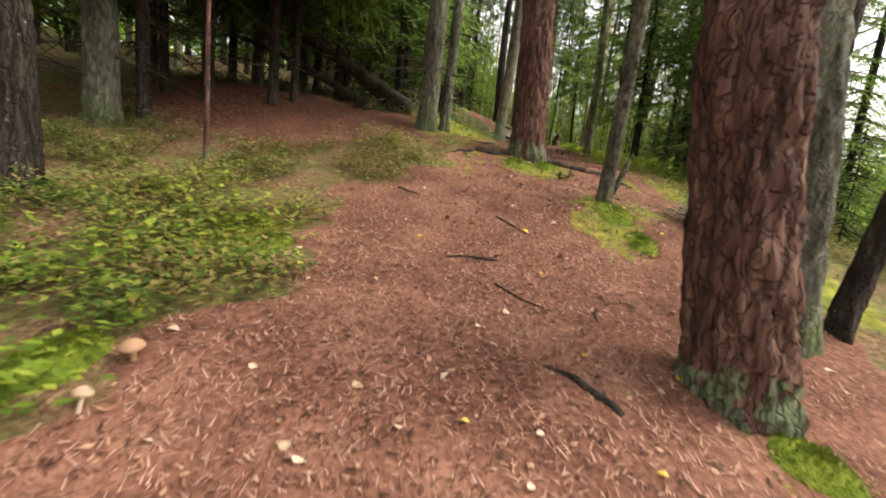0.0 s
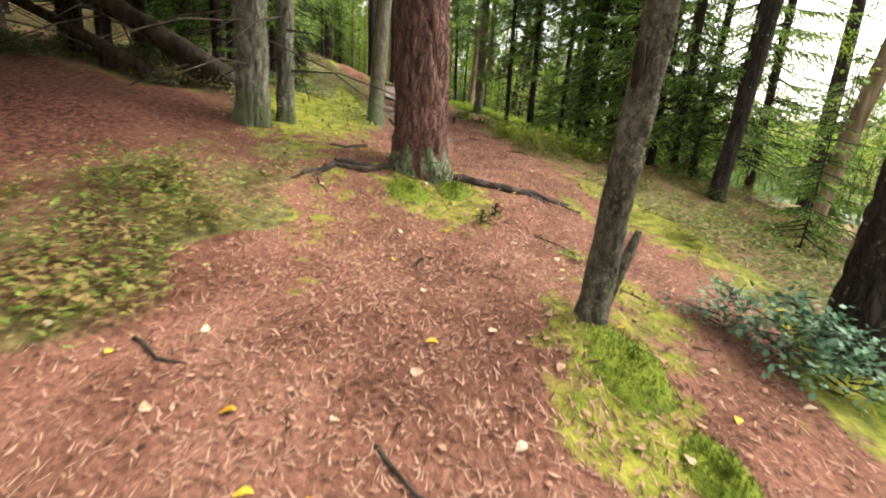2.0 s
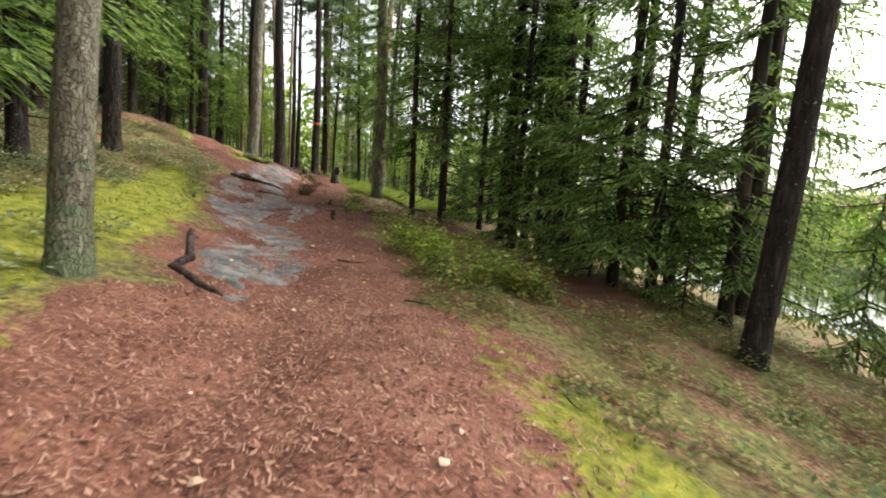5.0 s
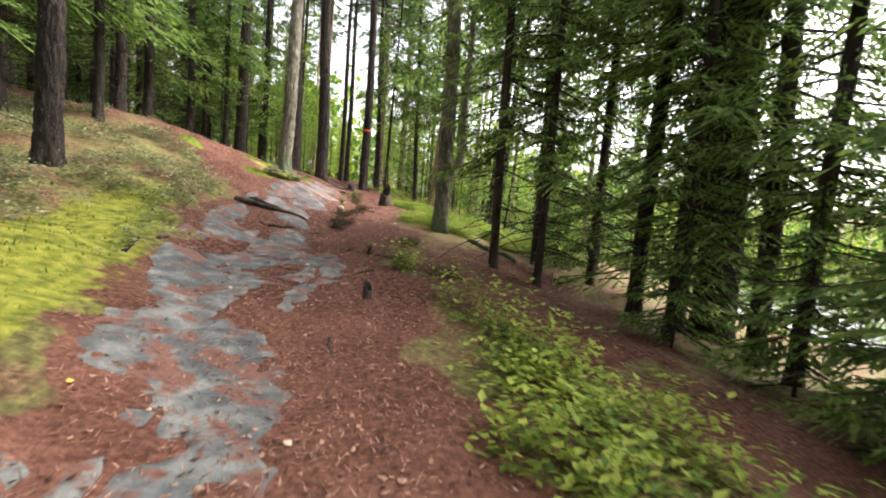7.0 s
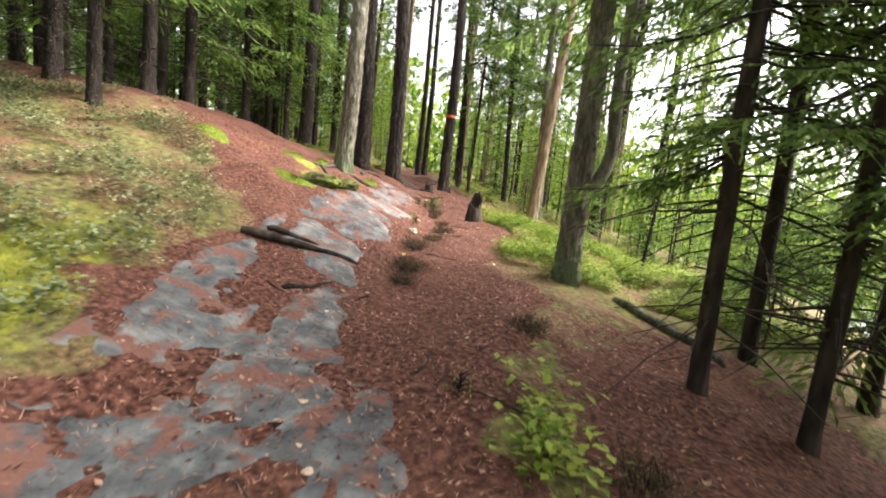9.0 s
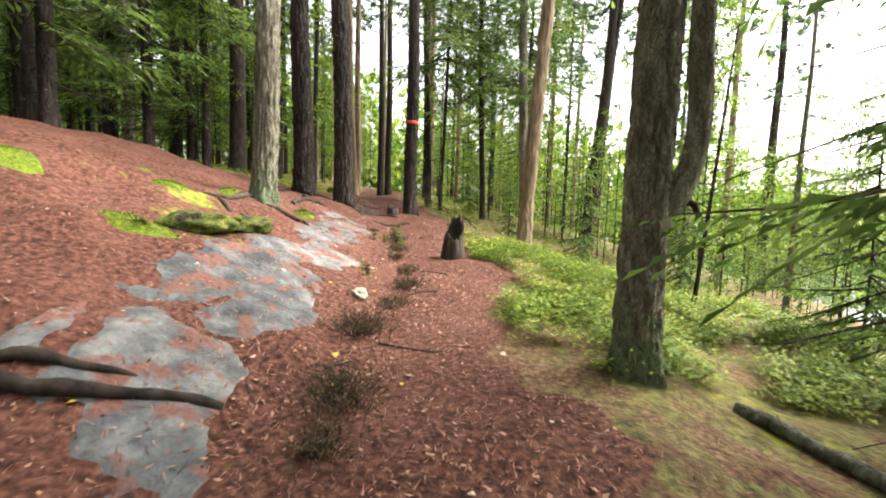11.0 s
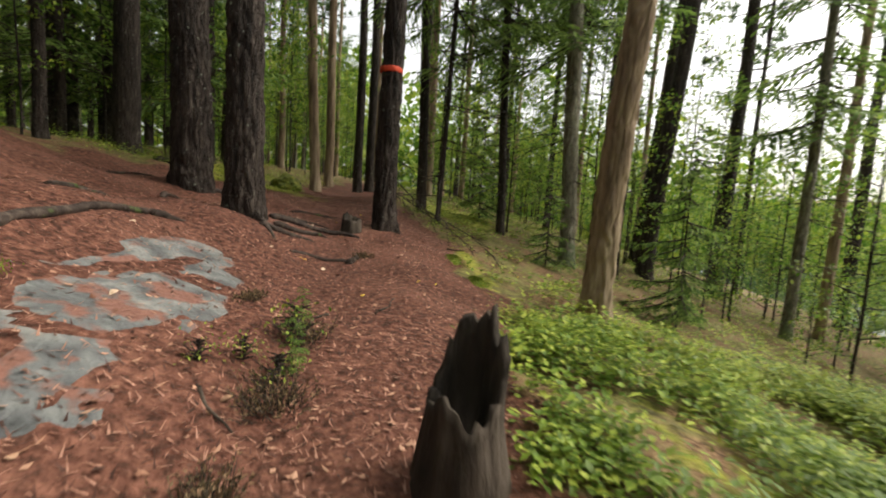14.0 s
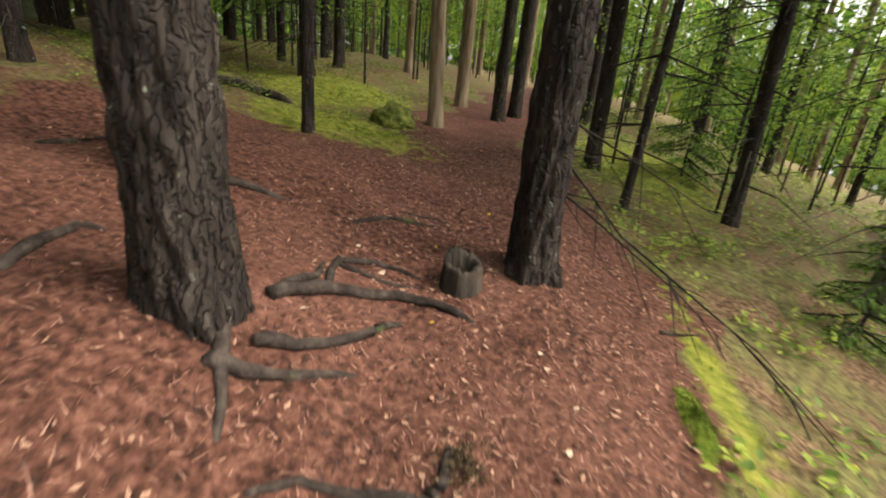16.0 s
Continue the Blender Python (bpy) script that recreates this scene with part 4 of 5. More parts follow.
def straw(damp):
    """Dry pine needles and bits of bark over the trail."""
    r5, v, f = random.Random(14), [], []
    n = 110000
    Y = np.array([r5.uniform(-0.8, 30) if r5.random() < 0.75 else r5.uniform(0, 9) for _ in range(n)])
    X = np.array([r5.gauss(0, 1.25) for _ in range(n)]) + along(Y, 1) - 0.15
    nd, _ = covers(X, Y)
    W = np.array([r5.uniform(0, 6.28) for _ in range(n)])
    L = np.array([r5.uniform(0.022, 0.062) for _ in range(n)])
    X2, Y2 = X + L * np.cos(W), Y + L * np.sin(W)
    Z1, Z2 = height(X, Y) + 0.003, height(X2, Y2)
    for x, y, z, x2, y2, z2, w, a in zip(X, Y, Z1, X2, Y2, Z2, W, nd):
        if r5.random() > a or (y + r5.gauss(0, 2.5) > 11.5) != damp:
            continue
        rk = rock_rise(x, y) if 8.4 < y < 24 and 1.8 < x < 5 else -1
        if rk > 0 and r5.random() < 0.55:
            continue
        t, up, k = r5.uniform(0.0018, 0.0055), max(rk, 0), len(v)
        ex, ey = -math.sin(w) * t, math.cos(w) * t
        v += [(x - ex, y - ey, z + up), (x + ex, y + ey, z + up), (x2, y2, z2 + up + r5.uniform(0.003, 0.022))]
        f.append((k, k + 1, k + 2))
    return tagged(new("needle_straw", mesh_of("needle_straw", v, f, M["dampstraw" if damp else "straw"], False)), "damp dark red pine needles strewn over the trail" if damp else "dry red-brown pine needles strewn over the trail", "needles", kind="stuff")


straw(False)
straw(True)


def brown_litter():
    r6, s = random.Random(15), Soup()
    for _ in range(15000):
        y = r6.uniform(-0.8, 30)
        x = float(along(y, 1)) + r6.gauss(0, 1.3)
        nd, _ = covers(np.array([x]), np.array([y]))
        if nd[0] < 0.4:
            continue
        w = r6.uniform(0, 6.28)
        u = Vector((math.cos(w), math.sin(w), r6.uniform(0, 0.25))).normalized()
        s.leaf(Vector((x, y, floor_z(x, y) + 0.006)), u, Vector((-math.sin(w), math.cos(w), r6.uniform(-0.3, 0.3))), r6.uniform(0.018, 0.055), r6.uniform(0.010, 0.03))
    return tagged(new("leaf_litter", s.mesh("leaf_litter", M["brownleaf"], False)), "small brown leaves and bark flakes on the trail", "litter", kind="stuff")


brown_litter()


def leaf_mesh(mat, curl):
    s, n = Soup(), 9
    rim = []
    for i in range(n):
        t = i / (n - 1)
        rim.append((t, 0.36 * math.sin(math.pi * t ** 0.75)))
    top = [Vector((t - 0.5, w, curl * (w * 1.2) ** 2 + 0.1 * curl * math.sin(5 * t))) for t, w in rim]
    bot = [Vector((t - 0.5, -w, curl * (w * 1.2) ** 2 + 0.1 * curl * math.sin(4 * t))) for t, w in rim]
    s.add(top + bot, [(i, n + i, n + i + 1, i + 1) for i in range(n - 1)])
    return s.mesh("leaf", M[mat])


FALLEN = [leaf_mesh("paleleaf", 0.5), leaf_mesh("paleleaf", -0.4), leaf_mesh("yellowleaf", 0.6)]
r7 = random.Random(16)
for i in range(280):
    y = r7.uniform(0.2, 7) if i < 170 else r7.uniform(7, 28)
    x = float(along(y, 1)) + r7.gauss(-0.1, 0.9)
    ob = part("leaf", r7.choice(FALLEN if i % 3 else FALLEN[:2]), ground)
    s = r7.uniform(0.034, 0.062)
    ob.matrix_local = pose(x, y, floor_z(x, y) + 0.012, r7.gauss(0, 14), r7.gauss(0, 14), r7.uniform(0, 360)) @ Matrix.Diagonal((s, s, s, 1))


# ---- roots, stumps, logs, stones ----
def root(points, r0, r1, label="gnarled tree root crossing the needle-covered trail", sunk=0.25, name="tree_root", mat="root", lift=0.0):
    """A root that winds over the ground from point to point."""
    s, pts, rad = Soup(), [], []
    if name == "tree_root":
        r0, r1, sunk = 0.68 * r0, 0.62 * r1, sunk + 0.12
    n = 7
    for i in range(len(points) - 1):
        (x0, y0), (x1, y1) = points[i], points[i + 1]
        for k in range(n):
            pts.append((x0 + (x1 - x0) * k / n, y0 + (y1 - y0) * k / n))
    pts.append(points[-1])
    m, out = len(pts), []
    for i, (x, y) in enumerate(pts):
        t = i / (m - 1)
        r = (r0 + (r1 - r0) * t) * (1 + 0.25 * noise.noise(Vector((x * 9, y * 9, 2))))
        jx, jy = 0.03 * noise.noise(Vector((x * 5, y * 5, 7))), 0.03 * noise.noise(Vector((x * 5, y * 5, 8)))
        dip = -1.6 * r * max(0, (t - 0.85) / 0.15) - 0.8 * r * max(0, (0.08 - t) / 0.08)
        out.append(Vector((x + jx, y + jy, g(x, y) + r * (1 - 2 * sunk) + dip + lift + 0.01 * noise.noise(Vector((x * 4, y * 4, 4))))))
        rad.append(r)
    s.tube(out, rad, 12, 0.25, points[0][0])
    me = s.mesh(name, M[mat])
    return tagged(new(name, me), label, "root" if "root" in name else "dead wood", "roots on the trail" if "root" in name else "")


root([(2.95, 5.86), (3.2, 5.76), (3.5, 5.70), (3.73, 5.73), (3.88, 5.67), (4.18, 5.82)], 0.060, 0.035, "thick gnarled root forming a step in the trail", 0.1)
root([(3.60, 5.74), (3.77, 5.64), (3.88, 5.53)], 0.032, 0.015)
root([(4.0, 5.72), (4.1, 5.62), (4.2, 5.6)], 0.03, 0.015)
root([(2.5, 5.95), (2.2, 5.72), (1.95, 5.80), (1.73, 5.50), (1.60, 5.25)], 0.05, 0.02)
root([(2.35, 5.8), (2.08, 5.86), (1.95, 5.88), (1.86, 5.62), (1.80, 5.44)], 0.045, 0.02)
root([(2.23, 6.4), (2.06, 6.19), (1.85, 6.25)], 0.03, 0.012)
root([(2.70, 10.78), (2.78, 10.19), (2.86, 9.62), (2.80, 9.27)], 0.045, 0.06, "dark root along the edge of the bank", 0.15)
root([(2.80, 9.3), (2.91, 9.07), (3.08, 8.87), (3.19, 8.78)], 0.05, 0.03, "dark root along the edge of the bank", 0.2)
root([(2.26, 13.95), (2.26, 14.4)], 0.035, 0.02, "dark root end in the moss")
root([(2.36, 14.48), (2.42, 14.70)], 0.04, 0.02, "dark root end in the moss")
root([(2.55, 17.35), (2.96, 17.40), (3.35, 17.5), (3.70, 17.62)], 0.045, 0.028, "dark fallen stem lying on bedrock", -0.1, "log", "dead")
root([(2.75, 17.55), (3.05, 17.62), (3.3, 17.66)], 0.03, 0.015, "dark fallen stem lying on bedrock", -0.1, "log", "dead")
root([(3.2, 16.55), (3.4, 16.8), (3.55, 17.04)], 0.022, 0.012, "thin dark branch on bedrock", -0.1, "fallen_branch", "dead")
root([(3.92, 25.2), (4.09, 25.42), (4.42, 25.71), (4.66, 25.74), (4.9, 25.69)], 0.058, 0.036, sunk=0.05)
root([(4.09, 25.42), (4.02, 25.83), (4.2, 25.95), (4.56, 26.0)], 0.04, 0.025)
root([(4.02, 24.9), (4.17, 24.96), (4.34, 25.21), (4.53, 25.55)], 0.052, 0.034, sunk=0.1)
root([(3.95, 24.72), (4.07, 24.74), (4.23, 24.83), (4.45, 25.05)], 0.06, 0.03)
root([(2.85, 26.08), (3.11, 26.28), (3.42, 26.35)], 0.075, 0.03, "thick root running out from a pine", 0.2)
root([(3.9, 26.36), (4.18, 26.68), (4.53, 26.83)], 0.032, 0.018)
root([(4.15, 26.83), (4.4, 26.93), (4.6, 26.83)], 0.022, 0.012)
root([(4.03, 25.78), (4.32, 25.79), (4.57, 25.90)], 0.03, 0.016)
root([(3.85, 24.93), (4.0, 24.72), (4.1, 24.56), (4.15, 24.45)], 0.055, 0.022, "mossy root reaching out from a dark pine")
root([(3.92, 25.28), (4.0, 25.53), (3.98, 25.78)], 0.05, 0.02)
root([(4.30, 24.36), (4.44, 24.49), (4.68, 24.55), (4.86, 24.58)], 0.026, 0.04)
root([(4.84, 24.50), (4.92, 24.66), (4.9, 24.83)], 0.055, 0.02)
root([(3.01, 24.74), (2.88, 25.04), (2.84, 25.25), (2.96, 25.33)], 0.05, 0.03)
root([(3.15, 22.5), (3.17, 23.09), (3.21, 23.45), (3.33, 23.79), (3.5, 24.0)], 0.05, 0.045, "long dark root at the edge of the bedrock", 0.05)
root([(2.72, 23.59), (2.83, 23.77), (2.86, 24.16)], 0.04, 0.025)
root([(2.9, 22.0), (3.2, 21.6), (3.45, 21.5), (3.6, 21.25)], 0.07, 0.03, "thick root from a grey pine over the bank", 0.2)
root([(2.7, 21.9), (2.55, 21.4), (2.3, 21.2)], 0.06, 0.03, "thick root from a grey pine over the bank", 0.2)
root([(2.6, 21.0), (2.9, 20.7), (3.1, 20.2)], 0.05, 0.03, "mossy root on the bank", 0.2)
root([(1.8, 25.97), (2.0, 26.3), (2.2, 26.4)], 0.04, 0.02)
root([(0.93, 29.12), (1.35, 29.6), (1.7, 29.7)], 0.07, 0.05, "dark log lying on the bank", 0.1, "log", "dead")
root([(6.75, 17.75), (7.0, 17.3), (7.15, 16.8), (7.2, 16.4)], 0.05, 0.04, "grey weathered log below a forked trunk", 0.1, "log", "grey")
root([(2.7, 0.75), (2.55, 0.95), (2.4, 1.02)], 0.03, 0.012)


def stump(x, y, r, profile, label, seed, mat="dead"):
    """A rotten hollow stump with a broken, jagged rim; profile: heights round it."""
    n, s = 48, Soup()
    hs = [float(np.interp(k / n * len(profile), range(len(profile) + 1), [*profile, profile[0]])) for k in range(n)]
    rows = []
    for j in range(9):
        ring = []
        for k in range(n):
            a = 2 * math.pi * k / n
            h = hs[k] * (1 + 0.2 * noise.noise(Vector((k * 0.5, seed, 0))) + 0.14 * noise.noise(Vector((k * 1.9, seed, 4))))
            z = -0.1 + (h + 0.1) * j / 8
            rr = r * (1.25 - 0.3 * min(1, z / 0.25)) * (1 + 0.12 * noise.noise(Vector((math.cos(a) * 5, math.sin(a) * 5, z * 3 + seed))))
            ring.append(Vector((rr * math.cos(a), rr * math.sin(a), z)))
        rows.append(ring)
    for j in range(5):
        ring = []
        for k in range(n):
            a = 2 * math.pi * k / n
            top = rows[8][k]
            t = j / 4
            rr = r * (0.78 - 0.25 * t) * (1 + 0.15 * noise.noise(Vector((math.cos(a) * 4, math.sin(a) * 4, t + seed + 4))))
            ring.append(Vector((rr * math.cos(a), rr * math.sin(a), top.z * (1 - t) + 0.6 * min(hs) * t - 0.01)))
        rows.append(ring)
    v = [p for ring in rows for p in ring]
    f = [(i * n + k, i * n + (k + 1) % n, (i + 1) * n + (k + 1) % n, (i + 1) * n + k) for i in range(len(rows) - 1) for k in range(n)]
    f.append(tuple((len(rows) - 1) * n + k for k in range(n)))
    s.add(v, f)
    ob = new("tree_stump", s.mesh("tree_stump", M[mat]))
    ob.matrix_world = pose(x, y, g(x, y))
    return tagged(ob, label, "stump")


stump(5.46, 21.28, 0.135, [0.44, 0.56, 0.54, 0.33, 0.26, 0.34, 0.24, 0.30], "rotten black tree stump with a jagged rim", 1)
stump(4.76, 26.0, 0.11, [0.16, 0.17, 0.2, 0.24, 0.2, 0.16, 0.15, 0.14], "low dark tree stump at the trail", 2)
stump(4.48, 13.4, 0.035, [0.10, 0.14, 0.15, 0.12, 0.09, 0.07], "small dark stub of wood on the trail", 3)


def boulder(x, y, size, label, mat, seed, sink=0.3):
    bm = bmesh.new()
    bmesh.ops.create_icosphere(bm, subdivisions=4, radius=1)
    for v in bm.verts:
        k = 1 + 0.35 * noise.fractal(v.co * 1.3 + Vector((seed, 0, 0)), 1.0, 2.0, 4)
        v.co = Vector((v.co.x * size[0], v.co.y * size[1], v.co.z * size[2])) * k
    me = bpy.data.meshes.new("boulder")
    bm.to_mesh(me)
    bm.free()
    me.materials.append(M[mat])
    me.polygons.foreach_set("use_smooth", [True] * len(me.polygons))
    ob = new("boulder", me)
    ob.matrix_world = pose(x, y, g(x, y) + size[2] * (1 - 2 * sink), 0, 0, seed * 50)
    return tagged(ob, label, "stone")


MOSSROCK = material("mossy_rock", [(0.03, 0.04, 0.012), (0.10, 0.12, 0.022), (0.24, 0.24, 0.045)], 9, (1, 1, 1), 0.95, 1.0, 40, second=((0.035, 0.025, 0.018), 5, 0.58, 0))
boulder(3.15, 29.85, (0.32, 0.26, 0.2), "boulder covered in dark green moss", "rock", 1).data.materials[0] = MOSSROCK
boulder(4.75, 33.4, (0.12, 0.1, 0.12), "small pale grey stone beside the trail", "rock", 2)
boulder(4.31, 19.4, (0.15, 0.07, 0.05), "flat pale stone in the needles", "rock", 2, 0.4).data.materials[0] = material("pale_stone", [(0.22, 0.2, 0.16), (0.38, 0.35, 0.28), (0.5, 0.47, 0.38)], 9, (1, 1, 1), 0.9, 0.8, 30)
boulder(2.85, 19.55, (0.34, 0.24, 0.11), "low mossy hump on the bank", "rock", 4, 0.4).data.materials[0] = MOSSROCK
boulder(3.2, 20.05, (0.28, 0.2, 0.10), "low mossy hump on the bank", "rock", 5, 0.4).data.materials[0] = MOSSROCK


def cushion(x, y, rx, ry, h, label, seed):
    """A soft hump of moss, bristling with short shoots."""
    r, s = random.Random(seed), Soup()
    n, rings = 28, 7
    pts = []
    for j in range(rings + 1):
        t = j / rings
        for k in range(n):
            a = 2 * math.pi * k / n
            q = t * (1 + 0.25 * noise.noise(Vector((math.cos(a) * 1.5, math.sin(a) * 1.5, seed))))
            px, py = x + rx * q * math.cos(a), y + ry * q * math.sin(a)
            pts.append(Vector((px, py, g(px, py) + h * (1 - t * t) * (1 + 0.3 * noise.noise(Vector((px * 14, py * 14, 1)))) - 0.012 * t)))
    s.add(pts, [(j * n + k, (j + 1) * n + k, (j + 1) * n + (k + 1) % n, j * n + (k + 1) % n) for j in range(rings) for k in range(n)])
    for _ in range(900):
        p = r.choice(pts) + Vector((r.gauss(0, 0.02), r.gauss(0, 0.02), -0.004))
        w = r.uniform(0, 6.28)
        u = Vector((0.6 * math.cos(w), 0.6 * math.sin(w), 1)).normalized()
        s.leaf(p, u, Vector((-math.sin(w), math.cos(w), 0)), r.uniform(0.012, 0.03), 0.007)
    return tagged(new("moss_cushion", s.mesh("moss_cushion", M["cushion"])), label, "moss")


cushion(3.45, 0.75, 0.2, 0.16, 0.06, "bright green moss cushion at a pine foot", 1)
cushion(3.3, 3.3, 0.2, 0.26, 0.05, "bright green moss cushion at a grey trunk", 2)
cushion(3.42, 2.85, 0.15, 0.2, 0.04, "bright green moss cushion on the trail", 3)
cushion(2.55, 5.45, 0.2, 0.26, 0.05, "bright green moss cushion at a pine foot", 4)
cushion(2.95, 5.55, 0.18, 0.22, 0.05, "bright green moss cushion at a pine foot", 5)
cushion(4.75, 3.1, 0.25, 0.3, 0.05, "bright green moss cushion below a leaning pine", 6)
cushion(0.55, 0.55, 0.2, 0.25, 0.04, "bright green moss cushion among bilberries", 7)
cushion(0.75, 1.9, 0.16, 0.2, 0.04, "bright green moss cushion among bilberries", 8)
for i, (x, y, rx, ry) in enumerate(((2.2, 20.7, 0.2, 0.26), (1.6, 21.4, 0.25, 0.2), (2.5, 21.7, 0.16, 0.2), (1.15, 19.9, 0.3, 0.2), (2.6, 19.15, 0.3, 0.14), (3.4, 22.0, 0.14, 0.2))):
    cushion(x, y, rx, ry, 0.05, "yellow-green moss cushion on the needle-covered bank", 20 + i)
cushion(6.2, 24.6, 0.12, 0.22, 0.04, "bright green moss cushion on the slope edge", 9)
cushion(6.05, 25.4, 0.1, 0.3, 0.03, "bright green moss cushion on the slope edge", 10)


def mushroom(x, y, r, tilt):
    base = thing("mushroom", pose(x, y, g(x, y), tilt, 0, 0), "pale tan mushroom among bilberries", "mushroom")
    s = Soup()
    s.tube([(0, 0, -0.02), (0, 0, 0.03), (0.004, 0, 0.06)], [r * 0.3, r * 0.22, r * 0.2], 12)
    part("stalk", s.mesh("stalk", M["paleleaf"]), base)
    c = Soup()
    c.tube([(0, 0, 0.052), (0, 0, 0.056), (0, 0, 0.066), (0, 0, 0.078), (0, 0, 0.084)], [r * 0.9, r, r * 0.92, r * 0.6, r * 0.15], 20)
    part("cap", c.mesh("cap", M["paleleaf"]), base)


mushroom(0.83, 0.60, 0.045, 10)
mushroom(0.84, 0.34, 0.032, -20)


# fallen dead spruce propped up behind the grey trunk
def dead_fall():
    base = thing("fallen_tree", pose(0.66, 7.9, g(0.66, 7.9)), "fallen dead spruce propped in the dark wood", "fallen tree")
    for nm, off, r, top in (("trunk", (0, 0), 0.13, (-4.6, 1.6, 2.35)), ("trunk", (-0.35, 0.35), 0.10, (-4.4, 2.2, 2.6)), ("trunk", (-0.9, 0.2), 0.08, (-4.0, 1.0, 1.35))):
        s = Soup()
        a, b = Vector((off[0], off[1], 0.1)), Vector(top)
        s.tube([a + (b - a) * t + Vector((0, 0, 0.12 * math.sin(3 * t))) for t in np.linspace(0, 1, 30)], [r * (1 - 0.5 * t) for t in np.linspace(0, 1, 30)], 14, 0.2, r * 40)
        part(nm, s.mesh("trunk", M["dead"]), base)
    r8, s = random.Random(4), Soup()
    for _ in range(44):
        t, o = r8.uniform(0.05, 0.9), unit(r8)
        p = Vector((-4.6 * t, 1.6 * t, 0.1 + 2.25 * t))
        o.z = -abs(o.z) * 0.9
        L = r8.uniform(0.4, 1.4)
        s.tube([p, p + o * L * 0.5 + Vector((0, 0, 0.05)), p + o * L], [0.018, 0.010, 0.004], 5)
    tagged(part("branching", s.mesh("branching", M["dead"]), base), kind="stuff")


dead_fall()

# leafy bush at the foot of the leaning pine
for i, (x, y, s_) in enumerate(((4.30, 3.50, 0.5), (4.45, 3.28, 0.42), (4.15, 3.75, 0.35))):
    wood, green = leafy_crown(60 + i, 0.75, 0.06, 0.62, 620, "holly", 0.06)
    base = thing("leafy_bush", pose(x, y, g(x, y) - 0.02), "low bush with blue-green leaves at a trunk", "bush")
    tagged(part("branching", wood, base), kind="stuff")
    tagged(part("foliage", green, base), kind="stuff")
    base.scale = (s_ * 1.4, s_ * 1.4, s_)

# limb of the forked trunk
fork = next(o for o in scene.objects if o.get("label", "").startswith("grey bark trunk forking"))
s = Soup()
bend = [(0.02, 0.95), (0.12, 1.10), (0.23, 1.26), (0.30, 1.42), (0.335, 1.6), (0.335, 1.8), (0.31, 2.1), (0.30, 2.6), (0.34, 4), (0.42, 6), (0.5, 8)]
wood_z = list(np.linspace(0.95, 2.6, 48)) + [3, 3.5, 4, 5, 6, 7, 8]
s.tube([(float(np.interp(z, [b[1] for b in bend], [b[0] for b in bend])), 0.01, z) for z in wood_z], [0.105 - 0.03 * min(1, (z - 0.95) / 0.5) - 0.006 * max(0, z - 2) for z in wood_z], 40, 0.16, 5)
part("limb", s.mesh("limb", M["mossy"]), fork)
s = Soup()
s.tube([(0.22, 0, 1.20), (0.33, -0.01, 1.16), (0.37, -0.01, 1.08)], [0.03, 0.026, 0.018], 10, 0.2)
part("broken_branch", s.mesh("broken_branch", M["dead"]), fork)
# second stem of the grey trunk on the trail
rowan = next(o for o in scene.objects if o.get("label", "").startswith("crooked lichened trunk"))
s = Soup()
s.tube([(0.05, 0, 0.05), (0.12, 0.02, 0.18), (0.17, 0.03, 0.32), (0.19, 0.02, 0.42)], [0.035, 0.03, 0.026, 0.016], 16, 0.2)
part("side_stem", s.mesh("side_stem", M["rowan"]), rowan)
s = Soup()
s.tube([(0.0, -0.08, 1.0), (-0.05, -0.14, 1.12), (-0.07, -0.17, 1.2)], [0.03, 0.024, 0.018], 12, 0.2)
part("broken_branch", s.mesh("broken_branch", M["dead"]), rowan)
# painted band
band = next(o for o in scene.objects if o.get("label", "").startswith("dark pine with a red"))
s = Soup()
s.tube([(0, 0, 2.10), (0, 0, 2.11), (0, 0, 2.16), (0, 0, 2.17)], [0.150, 0.155, 0.154, 0.149], 40, 0.05)
part("painted_band", s.mesh("painted_band", M["red"]), band, "red paint mark")


def bare_branch(points, r, label):
    s = Soup()
    pts = [Vector(p) for p in points]
    s.tube(pts, [r * (1 - 0.8 * i / (len(pts) - 1)) for i in range(len(pts))], 6)
    ob = tagged(new("bare_branch", s.mesh("bare_branch", M["dead"])), label, "branch")
    r9 = random.Random(len(points) + int(points[0][0] * 10))
    for i in range(1, len(pts)):
        for _ in range(4):
            p, t = pts[i - 1].lerp(pts[i], r9.random()), Soup()
            u = (pts[i] - pts[i - 1]).normalized() + unit(r9) * 0.8
            L = r9.uniform(0.1, 0.5)
            t.tube([p, p + u * L * 0.5, p + u * L + Vector((0, 0, -0.03))], [r * 0.45, r * 0.3, r * 0.1], 4)
            part("twig", t.mesh("twig", M["dead"]), ob)
    return ob


bare_branch([(5.22, 26.75, 4.75), (5.34, 27.02, 4.64), (5.76, 26.49, 4.24), (6.35, 25.92, 3.94), (6.92, 25.45, g(6.92, 25.45) + 0.02)], 0.014, "bare dead branch hanging from a pine to the slope")
bare_branch([(5.25, 26.62, 4.5), (5.44, 26.61, 4.4), (6.15, 26.33, 3.96), (6.53, 26.19, g(6.53, 26.19) + 0.02)], 0.011, "bare dead branch hanging from a pine to the slope")
bare_branch([(5.3, 26.7, 4.95), (5.8, 26.9, 4.7), (6.4, 26.8, 4.4)], 0.010, "bare dead branch hanging from a pine to the slope")

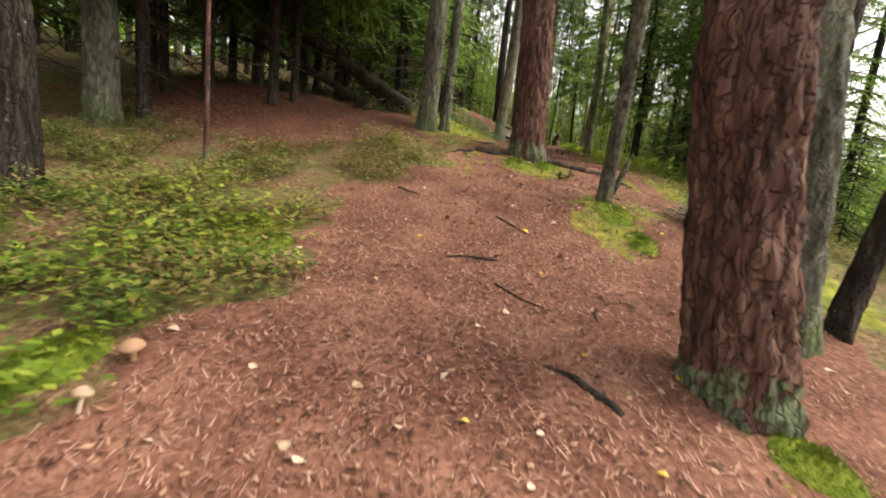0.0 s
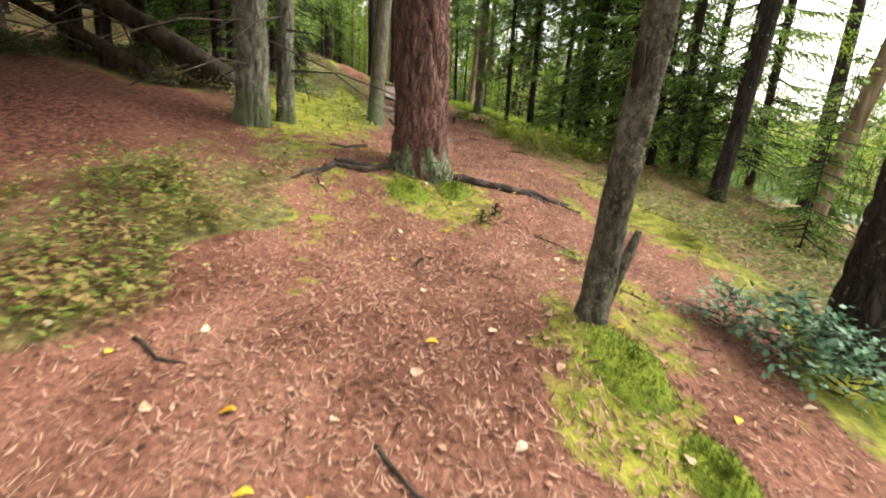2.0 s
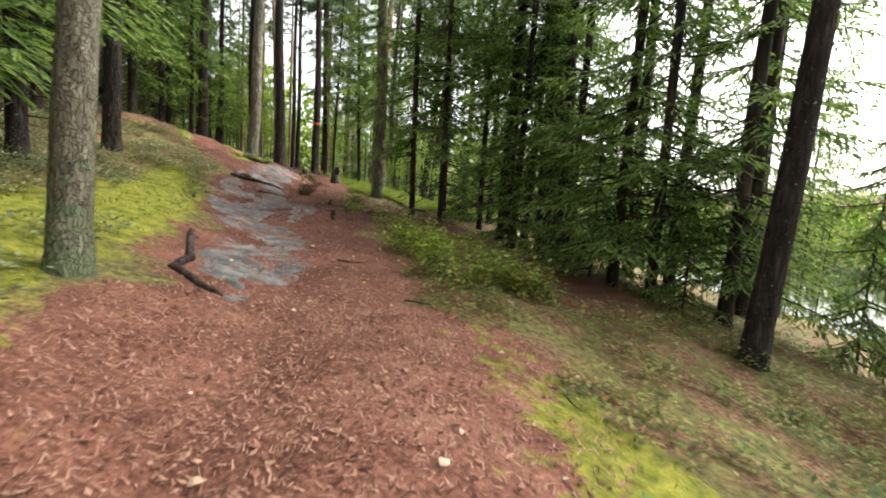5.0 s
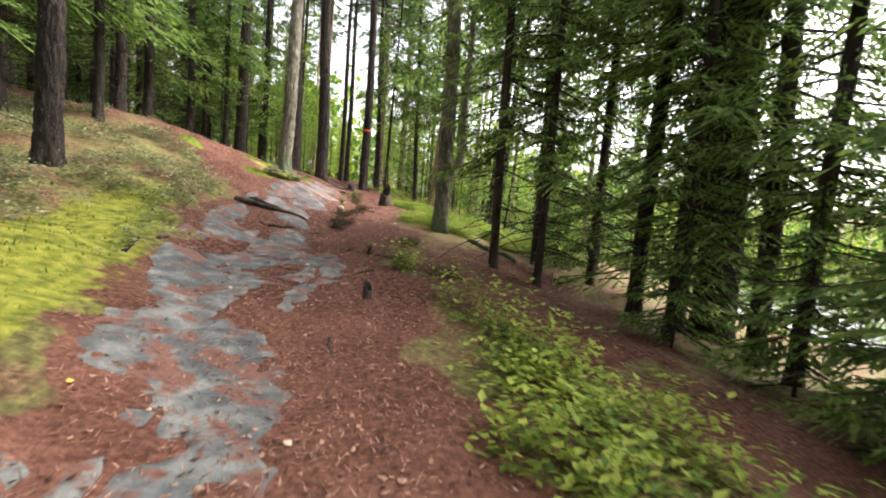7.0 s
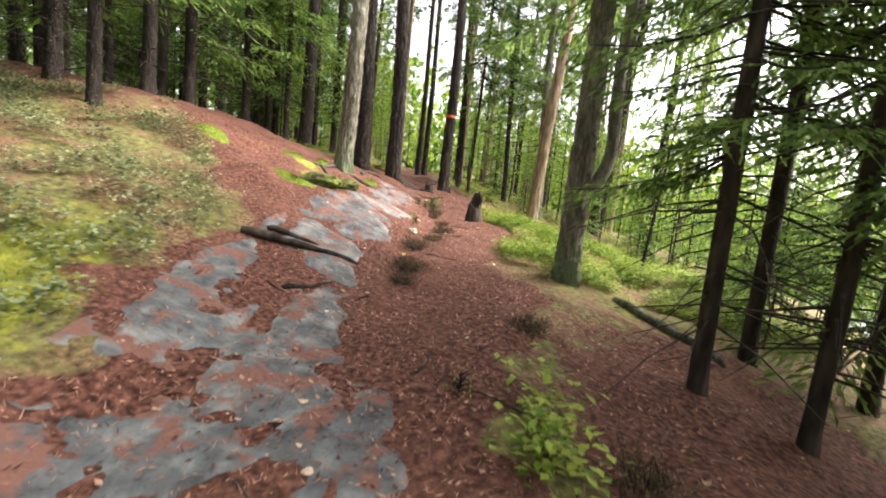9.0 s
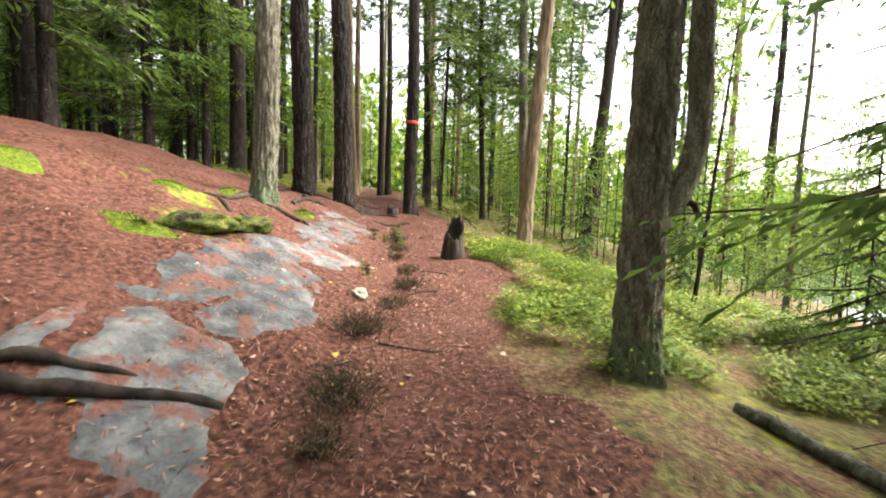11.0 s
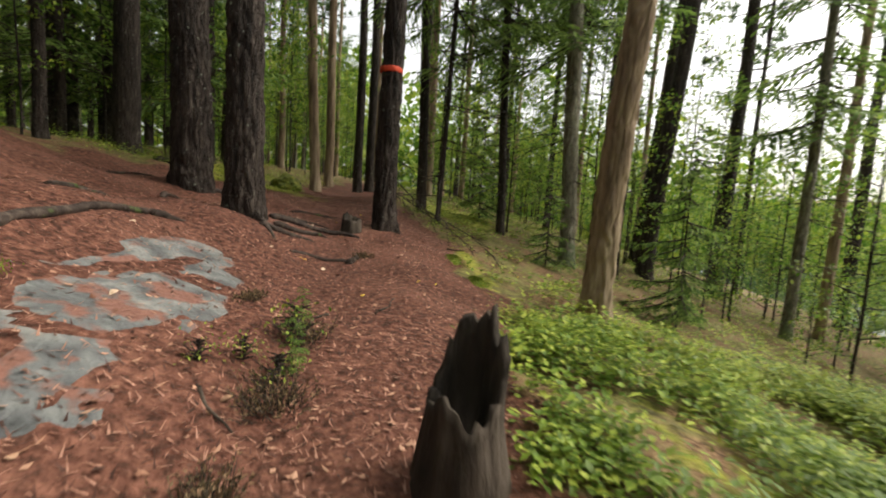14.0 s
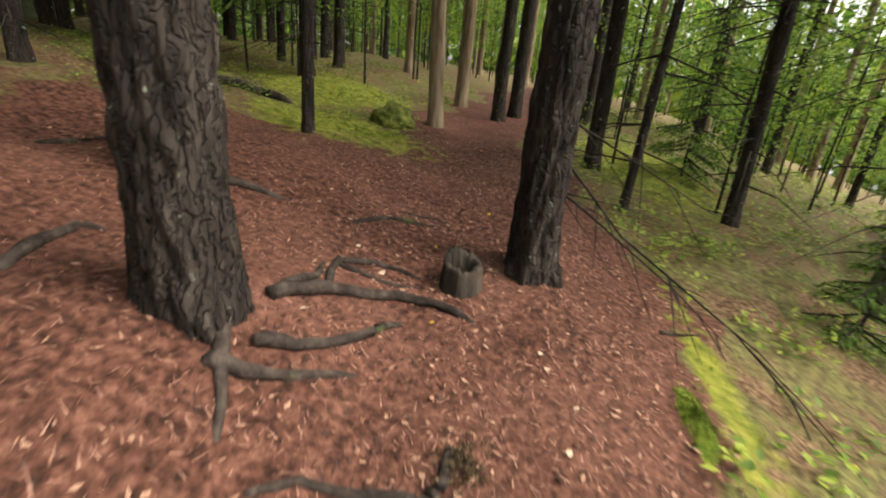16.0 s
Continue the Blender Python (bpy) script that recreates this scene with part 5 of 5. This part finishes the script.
# sprigs and loose sticks on the trail
for x, y, k, s_ in ((4.72, 22.6, 1, 0.16), (4.76, 22.1, 1, 0.2), (4.3, 20.2, 1, 0.1)):
    base = thing("spruce_seedling", pose(x, y, g(x, y) - 0.01, 0, 0, 99 * x), "tiny dark green spruce seedling on the trail", "seedling")
    part("stem", STEM[2.2], base).scale = (0.6, 0.6, 0.85)
    part("foliage", YOUNG[1][1], base)
    base.scale = (s_, s_, s_)

for x, y, k in ((4.70, 22.45, 0.9), (4.55, 22.05, 0.6), (4.4, 21.9, 0.5), (4.72, 21.95, 0.7), (4.35, 20.05, 0.6), (3.05, 4.95, 0.5), (3.2, 5.1, 0.5), (4.62, 15.2, 0.6)):
    wood, green = leafy_crown(int(90 + 10 * y), 0.22, 0.03, 0.16, 90, "fern", 0.03)
    base = thing("leafy_sprig", pose(x, y, g(x, y) - 0.01), "small green leafy sprig growing from the needles", "plant", "sprigs")
    tagged(part("branching", wood, base), kind="stuff")
    tagged(part("foliage", green, base), kind="stuff")
    base.scale = (k, k, k)


def heather(x, y, r, h, seed):
    """A dark withered heather clump: wiry stems with small scale leaves."""
    r10, stems, leaves = random.Random(seed), Soup(), Soup()
    base = thing("heather_clump", pose(x, y, floor_z(x, y) - 0.01), "dark withered heather clump at the trail edge", "heather", "heather clumps")
    for _ in range(int(900 * r)):
        a, q = r10.uniform(0, 6.28), abs(r10.gauss(0, 0.5)) * r
        p = Vector((q * math.cos(a), 1.4 * q * math.sin(a), 0))
        u = Vector((0.7 * math.cos(a) + r10.gauss(0, 0.4), 0.7 * math.sin(a) + r10.gauss(0, 0.4), r10.uniform(0.6, 1.6))).normalized()
        L = h * r10.uniform(0.5, 1.2)
        stems.tube([p, p + u * L * 0.5, p + u * L + Vector((0, 0, -0.1 * L))], [0.0025, 0.002, 0.001], 3, cap=False)
        for _ in range(7):
            c = p + u * (L * r10.uniform(0.3, 1.0))
            w = (u + unit(r10)).normalized()
            leaves.leaf(c, w, w.cross(unit(r10)).normalized(), r10.uniform(0.012, 0.03), 0.008)
    tagged(part("branching", stems.mesh("branching", M["dead"]), base), kind="stuff")
    tagged(part("foliage", leaves.mesh("foliage", M["heather"], False), base), kind="stuff")


for i, (x, y, r, h) in enumerate(((4.35, 18.7, 0.24, 0.17), (4.27, 17.75, 0.26, 0.16), (4.22, 17.3, 0.15, 0.12), (4.78, 19.9, 0.17, 0.13), (4.62, 19.3, 0.14, 0.1), (4.74, 21.75, 0.13, 0.16),
                                  (4.77, 22.4, 0.11, 0.17), (4.68, 21.2, 0.11, 0.11), (4.36, 22.8, 0.09, 0.05), (4.82, 20.6, 0.12, 0.1), (5.5, 14.6, 0.22, 0.16), (5.35, 16.4, 0.2, 0.12), (4.98, 24.75, 0.1, 0.06))):
    heather(x, y, r, h, 300 + i)


def fern(x, y, size, seed):
    """A small fern: arching fronds with paired leaflets."""
    r12, fronds = random.Random(seed), Soup()
    base = thing("fern", pose(x, y, g(x, y) - 0.005), "small fresh green fern in moss", "fern")
    for i in range(7):
        a = 6.28 * i / 7 + r12.gauss(0, 0.2)
        d, side, L = Vector((math.cos(a), math.sin(a), 0)), Vector((-math.sin(a), math.cos(a), 0)), size * r12.uniform(0.7, 1.1)
        for k in range(14):
            t = (k + 1) / 14
            p = d * (L * t) + Vector((0, 0, L * (1.1 * t - 0.9 * t * t)))
            for sgn in (-1, 1):
                fronds.leaf(p, (side * sgn + d * 0.5).normalized(), d, L * 0.34 * math.sin(math.pi * min(1, 0.15 + 0.85 * (1 - t))), L * 0.075)
    part("fronds", fronds.mesh("fronds", M["fern"], False), base)


fern(3.62, 4.50, 0.14, 1)
fern(1.7, 7.9, 0.22, 2)
fern(5.35, 12.9, 0.2, 3)
r11 = random.Random(41)
for i in range(46):
    y = r11.uniform(0.2, 27)
    x = float(along(y, 1)) + r11.gauss(0, 0.9)
    a, L = r11.uniform(0, 6.28), r11.uniform(0.12, 0.45)
    p, q = (x, y), (x + L * 0.5 * math.cos(a), y + L * 0.5 * math.sin(a))
    root([p, q, (q[0] + 0.5 * L * math.cos(a + 0.3), q[1] + 0.5 * L * math.sin(a + 0.3))], r11.uniform(0.005, 0.012), 0.004, "thin dry stick lying on the needles", 0.0, "stick", "dead")
